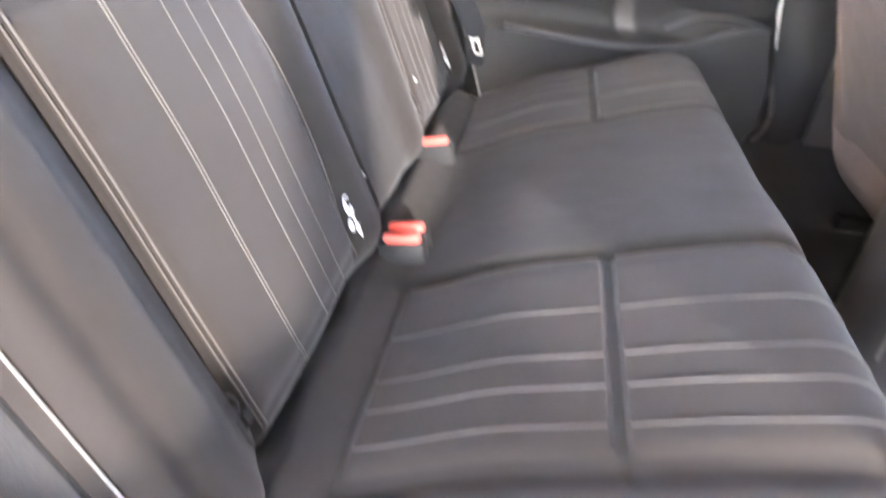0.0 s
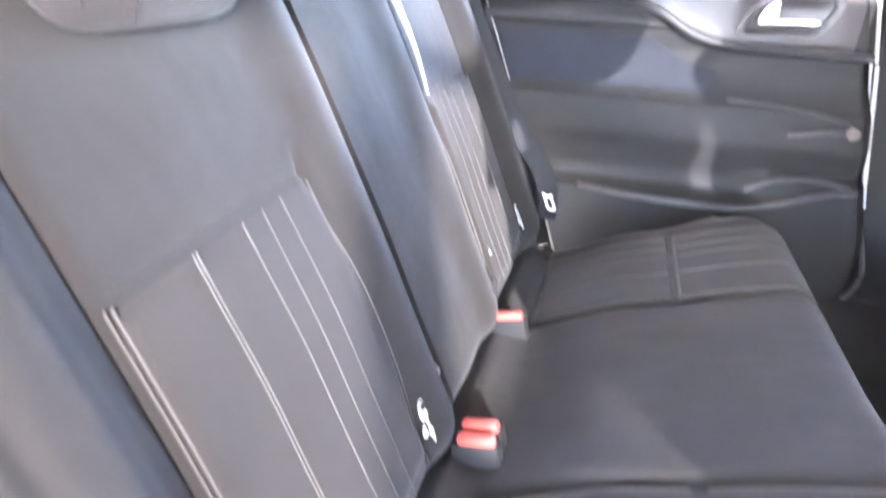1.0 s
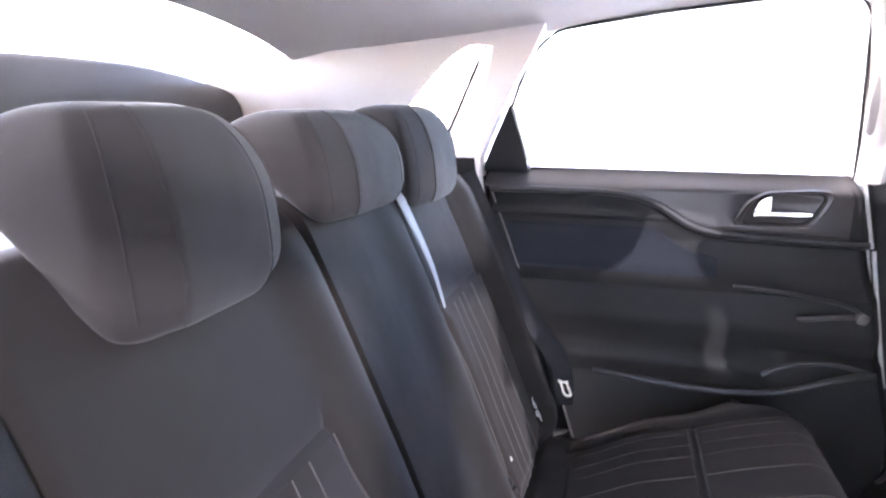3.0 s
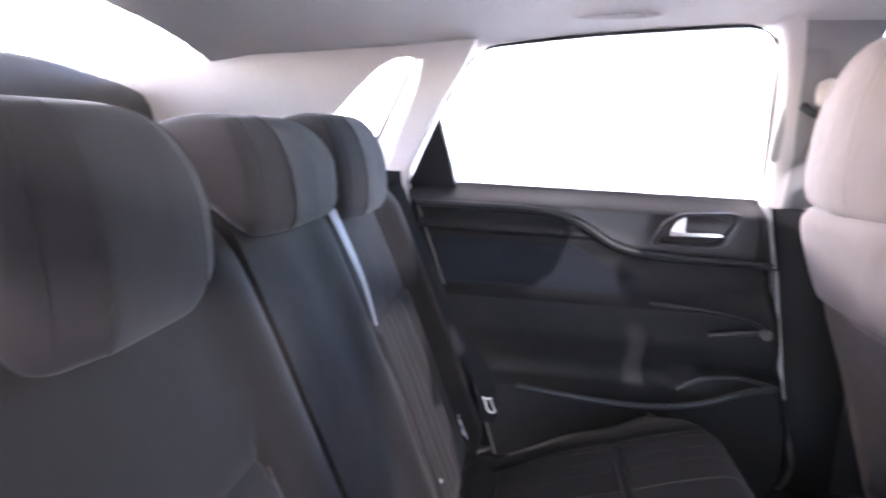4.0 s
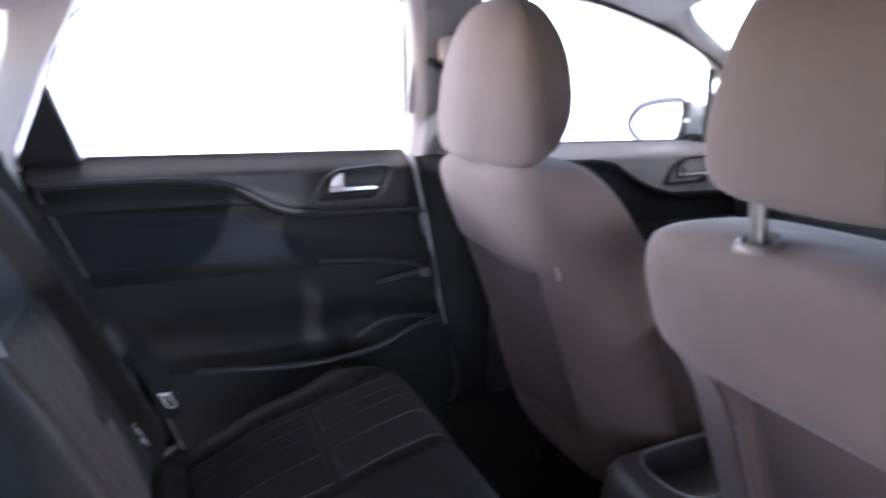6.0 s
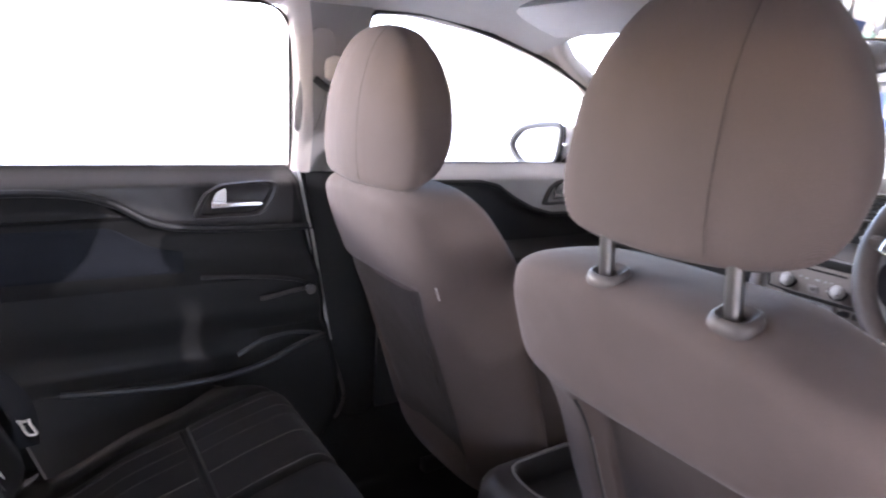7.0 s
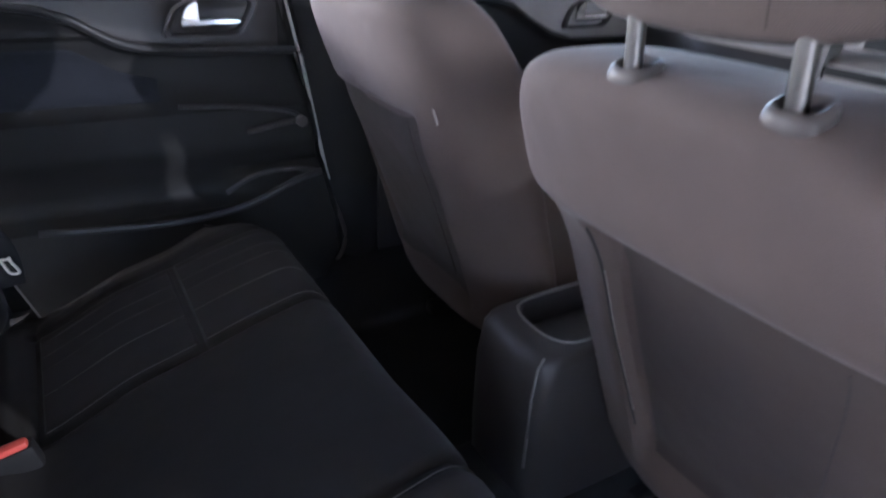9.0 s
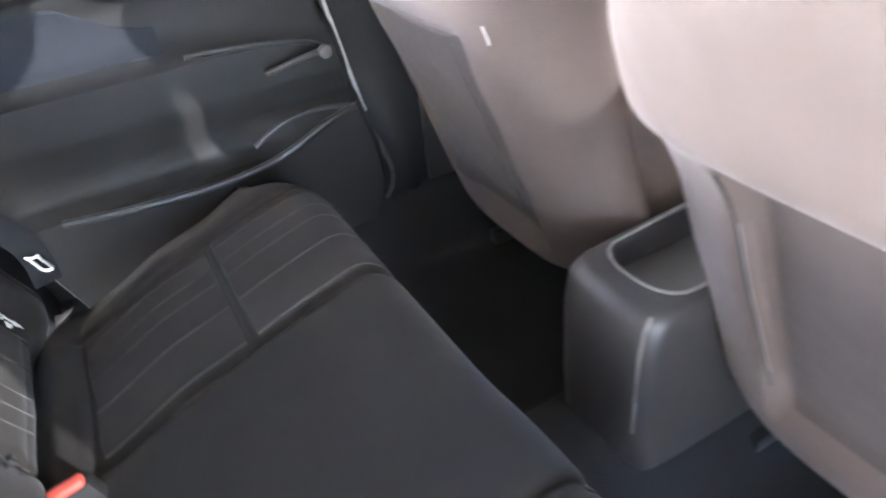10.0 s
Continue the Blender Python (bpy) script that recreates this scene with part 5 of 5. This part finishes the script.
for y, z, w in ((0.034, 0.708, 0.006), (0.022, 0.7075, 0.006), (-0.018, 0.690, 0.005), (-0.030, 0.688, 0.004), (-0.052, 0.690, 0.009), (-0.066, 0.690, 0.004), (-0.078, 0.691, 0.004), (-0.069, 0.672, 0.004), (-0.095, 0.640, 0.005), (-0.085, 0.619, 0.007)):
    part("key", block((0.004, w, 0.0035), stack_at(y, z, 0.006), 0.001, (0, -17, 0)), SEAL_PALE, stack)
for y, w in ((-0.02, 0.055), (-0.085, 0.055)):
    part("lower_vent_slot", block((0.006, w, 0.012), stack_at(y, 0.608, 0.002), 0.002, (0, -17, 0)), SEAM, stack)
# air vents
for y0, w in ((-0.042, 0.078), (-0.141, 0.084), (-0.237, 0.084)):
    vent = thing("air_vent", "black slatted air vent with chrome edge", "air vent", "dashboard vents")
    part("frame", block((0.012, w + 0.012, 0.046), (1.3705, y0, 0.838), 0.003), SEAM, vent, "black vent frame")
    for k in range(5):
        part("slat", block((0.014, w, 0.0022), (1.361, y0 - 0.0035 * (k - 2), 0.822 + 0.0085 * k), 0.0008, (0, 24, 0)), PLASTIC, vent)
    part("divider", block((0.010, 0.010, 0.046), (1.360, y0 - w / 2 - 0.010, 0.840), 0.002, (22, 0, 0)), SILVER, vent, "silver-grey leaning divider")
    part("tab", block((0.012, 0.016, 0.005), (1.352, y0 - 0.002, 0.8345), 0.001), SEAL_PALE, vent, "pale vane tab")
recess = ((1.3935, 0.8045), (1.4255, 0.785), (1.4215, 0.757))
part("dark_band", sheet([[(x + 0.03 * (y / 0.7) ** 2, y, z) for y in np.linspace(-0.30, 0.03, 12)] for x, z in recess]), SEAM, dash, "black sheet lining the recess under the vents")
for z, r in ((0.8135, 0.0042), (0.8625, 0.0034)):
    part("chrome_strip", tube([(1.361, y, z + 0.06 * (y + 0.05) ** 2) for y in np.linspace(-0.30, 0.02, 20)], r, 8), CHROME, dash, "satin chrome strip")

# steering wheel
wheel = thing("steering_wheel", "grey-black leather steering wheel with chrome spokes", "steering wheel")
wheel.matrix_basis = pose(1.137, -0.402, 0.807, 0, -66, 0)
loop = [(0.176 * math.cos(q), 0.176 * math.sin(q), 0) for q in np.linspace(0, 2 * np.pi, 64, endpoint=False)]
part("rim", tube(loop, 0.0168, 14, True), LEATHER, wheel, "grey-black leather rim")
hub_line = smooth_line([(0.055, 0.0), (0.052, 0.06), (0.030, 0.094), (-0.012, 0.117), (-0.040, 0.115), (-0.066, 0.100), (-0.090, 0.070), (-0.096, 0.0), (-0.090, -0.070), (-0.066, -0.100), (-0.040, -0.115), (-0.012, -0.117), (0.030, -0.094), (0.052, -0.06)], 72, True)
part("hub", loft([[(-0.02 + (a + 0.02) * k, b * k, z) for a, b in hub_line] for z, k in ((-0.045, 0.7), (-0.01, 0.97), (0.016, 1.0), (0.026, 0.97), (0.034, 0.86), (0.041, 0.55), (0.043, 0.2))]), HUB, wheel, "domed dark grey hub")
part("hub_shadow_gap", tube([(-0.02 + (a + 0.02) * 1.015, b * 1.015, 0.010) for a, b in hub_line], 0.004, 6, True), SEAM, wheel)
for s in (-1, 1):
    pod = [(-0.012, s * 0.152), (0.026, s * 0.142), (0.041, s * 0.098), (0.036, s * 0.080), (-0.010, s * 0.088), (-0.021, s * 0.100)]
    key_pad = part("key_pad", plate([(a, b, 0.030) for a, b in smooth_line(pod, 36, True)], (0, 0, -0.022)), PLASTIC, wheel, "black glossy switch pad")
    part("spoke", tube(smooth_line([(0.0, s * 0.09, 0.012), (0.002, s * 0.13, 0.010), (0.004, s * 0.168, 0.002)], 12), 0.024, 12, flat=0.5, up=(1, 0, 0)), LEATHER, wheel)
    part("spoke", tube(smooth_line([(-0.080, s * 0.06, 0.012), (-0.115, s * 0.085, 0.008), (-0.140, s * 0.105, 0.0)], 12), 0.020, 12, flat=0.5), PLASTIC_SOFT, wheel)
    arc = smooth_line([(-0.022, s * 0.096, 0.033), (-0.018, s * 0.120, 0.032), (-0.012, s * 0.149, 0.028), (0.008, s * 0.147, 0.029), (0.027, s * 0.140, 0.031), (0.037, s * 0.115, 0.033), (0.040, s * 0.092, 0.034)], 40)
    part("spoke_chrome", tube(arc, 0.0032, 8), CHROME, wheel, "satin chrome switch surround")
    arc = smooth_line([(-0.135, s * 0.112, 0.012), (-0.148, s * 0.075, 0.013), (-0.152, s * 0.03, 0.013), (-0.152, s * 0.0, 0.013)], 20)
    part("spoke_chrome", tube(arc, 0.0048, 8), CHROME, wheel, "satin chrome lower spoke edge")
    part("paddle", plate([(a, b, -0.012) for a, b in smooth_line([(-0.02, s * 0.155), (-0.06, s * 0.152), (-0.085, s * 0.125), (-0.06, s * 0.112), (-0.03, s * 0.118)], 28, True)], (0, 0, -0.012)), PLASTIC, wheel, "black column paddle")
    for k in range(3):
        part("wheel_key", block((0.003, 0.004, 0.003), (0.010 - 0.010 * k, s * (0.132 - 0.004 * k), 0.0295), 0.001), SEAL_PALE, wheel, "pale key mark")
        part("wheel_key", block((0.003, 0.004, 0.003), (0.026 - 0.016 * k, s * (0.104 - 0.002 * k), 0.0295), 0.001), SEAL_PALE, wheel, "pale key mark")
    part("rocker", tube([(0.010 + 0.007 * math.cos(q), s * 0.117 + 0.007 * math.sin(q), 0.030) for q in np.linspace(0, 2 * np.pi, 20, endpoint=False)], 0.0012, 6, True), PLASTIC_GREY, wheel)

# rear-view mirror
rear_mirror = thing("rear_view_mirror", "black rear-view mirror hanging below the windscreen top", "mirror")
rear_mirror.matrix_basis = pose(1.142, -0.086, 1.086, 0, -5.0, 9.0)
part("housing", loft([[(x, p[0] * k, p[1] * k) for p in ring(0, 0, 0.107, 0.0275, 0, 48, 6.0)] for x, k in ((0.026, 0.55), (0.020, 0.80), (0.008, 0.96), (-0.004, 1.0), (-0.009, 0.985), (-0.010, 0.95))]), PLASTIC_SOFT, rear_mirror, "dark grey mirror housing")
part("mirror", loft([[(x, p[0] * k, p[1] * k) for p in ring(0, 0, 0.104, 0.0245, 0, 48, 6.0)] for x, k in ((-0.008, 0.99), (-0.0112, 0.99), (-0.0118, 0.97), (-0.0118, 0.02))]), MIRROR, rear_mirror, "bright mirror glass", smooth=False)
part("stalk", tube([(0.018, 0.045, 0.015), (0.025, 0.06, 0.05), (0.02, 0.07, 0.088)], 0.013, 10), PLASTIC, rear_mirror)

# ---- workshop beyond the windscreen ----
rack = thing("storage_rack", "white steel storage rack with loaded shelves", "shelf rack")
for y in (0.55, 1.35, 2.1):
    for x in (3.95, 4.35):
        part("post", block((0.04, 0.04, 2.4), (x, y, 0.84), 0.004), RACK, rack)
for z in (0.66, 0.94, 1.22, 1.345):
    part("shelf_board", block((0.44, 1.6, 0.018), (4.15, 1.325, z), 0.004), RACK, rack)
for z in (0.69, 0.97, 1.25):
    part("shelf_lip", block((0.012, 1.6, 0.012), (3.935, 1.325, z), 0.003), RACK, rack)


def bin_box(x, y, z, w, h, mat, label):
    b = thing("storage_bin", label, "storage bin", "bins on the rack")
    rows = [ring(x, y, 0.15 * k, w / 2 * k, z + f * h, 28, 8) for f, k in ((0, 0.86), (0.92, 1.0), (0.93, 1.04), (1.0, 1.04), (1.0, 0.97), (0.1, 0.84))]
    part("tub", loft(rows), mat, b)
    part("label_card", block((0.004, w * 0.4, h * 0.35), (x - 0.155, y, z + h * 0.5), 0.001), WHITE, b, "white card label")
    return b


def bottle(x, y, z, r, h, mat, label):
    b = thing("bottle", label, "bottle", "bottles on the rack")
    part("body", loft([ring(x, y, r * k, r * k, z + f * h, 20, 2.2) for f, k in ((0, 0.9), (0.03, 1), (0.6, 1), (0.72, 0.8), (0.82, 0.4), (0.88, 0.38))]), mat, b)
    part("cap", drum(r * 0.42, r * 0.4, h * 0.12, (x, y, z + h * 0.94), (0, 0, 1), 16, 0.003), WHITE, b, "white screw cap")
    return b


for y in (1.00, 1.24, 1.48, 1.78):
    bin_box(4.08, y, 0.955, 0.22, 0.20, BLUE, "blue plastic storage bin on the rack")
for y in (1.50, 1.82):
    bin_box(4.08, y, 1.355, 0.26, 0.205, BLUE, "blue plastic storage crate on the top shelf")
bin_box(4.08, 1.30, 0.675, 0.20, 0.16, ORANGE, "orange plastic tub on the rack")
for k, y in enumerate((0.80, 0.90, 0.99, 1.09, 1.18, 1.28)):
    bottle(4.03 + 0.05 * (k % 2), y, 1.355, 0.036 + 0.006 * (k % 3), 0.13 + 0.03 * (k % 2), (WHITE, WOOD, GREEN)[k % 3], "plastic workshop bottle on the top shelf")
for k, y in enumerate((0.95, 1.04, 1.13)):
    bottle(4.03, y, 0.675, 0.042, 0.19, (GREEN, WHITE, ORANGE)[k % 3], "plastic workshop bottle on the lower shelf")
torch = thing("cordless_tool", "yellow and orange hand tool lying on a tub", "hand tool")
part("handle", tube(smooth_line([(3.98, 1.20, 0.845), (3.98, 1.28, 0.858), (3.98, 1.36, 0.852), (3.98, 1.42, 0.83)], 16), 0.028, 10), ORANGE, torch, "orange tool handle")
part("barrel", tube([(3.98, 1.07, 0.862), (3.98, 1.13, 0.866), (3.98, 1.21, 0.862)], 0.030, 12), YELLOW, torch, "yellow tool barrel")
cloth = thing("rag", "white rag hanging over the shelf edge", "rag")
rows = [[(3.90 - 0.02 * math.sin(9 * u + 3 * f), 1.16 + 0.17 * u * (1 - 0.45 * f) + 0.05 * f, 1.19 - 0.22 * f * (0.75 + 0.25 * math.sin(4 * u + 1))) for u in np.linspace(0, 1, 14)] for f in np.linspace(0, 1, 12)]
part("fabric", solid(rows, (0.004, 0, 0)), WHITE, cloth)
plank = thing("plank", "pale wooden plank leaning against the rack", "plank")
part("board", block((0.03, 0.10, 2.0), (3.86, 0.90, 0.20), 0.003, (0, 3, 0)), WOOD, plank)
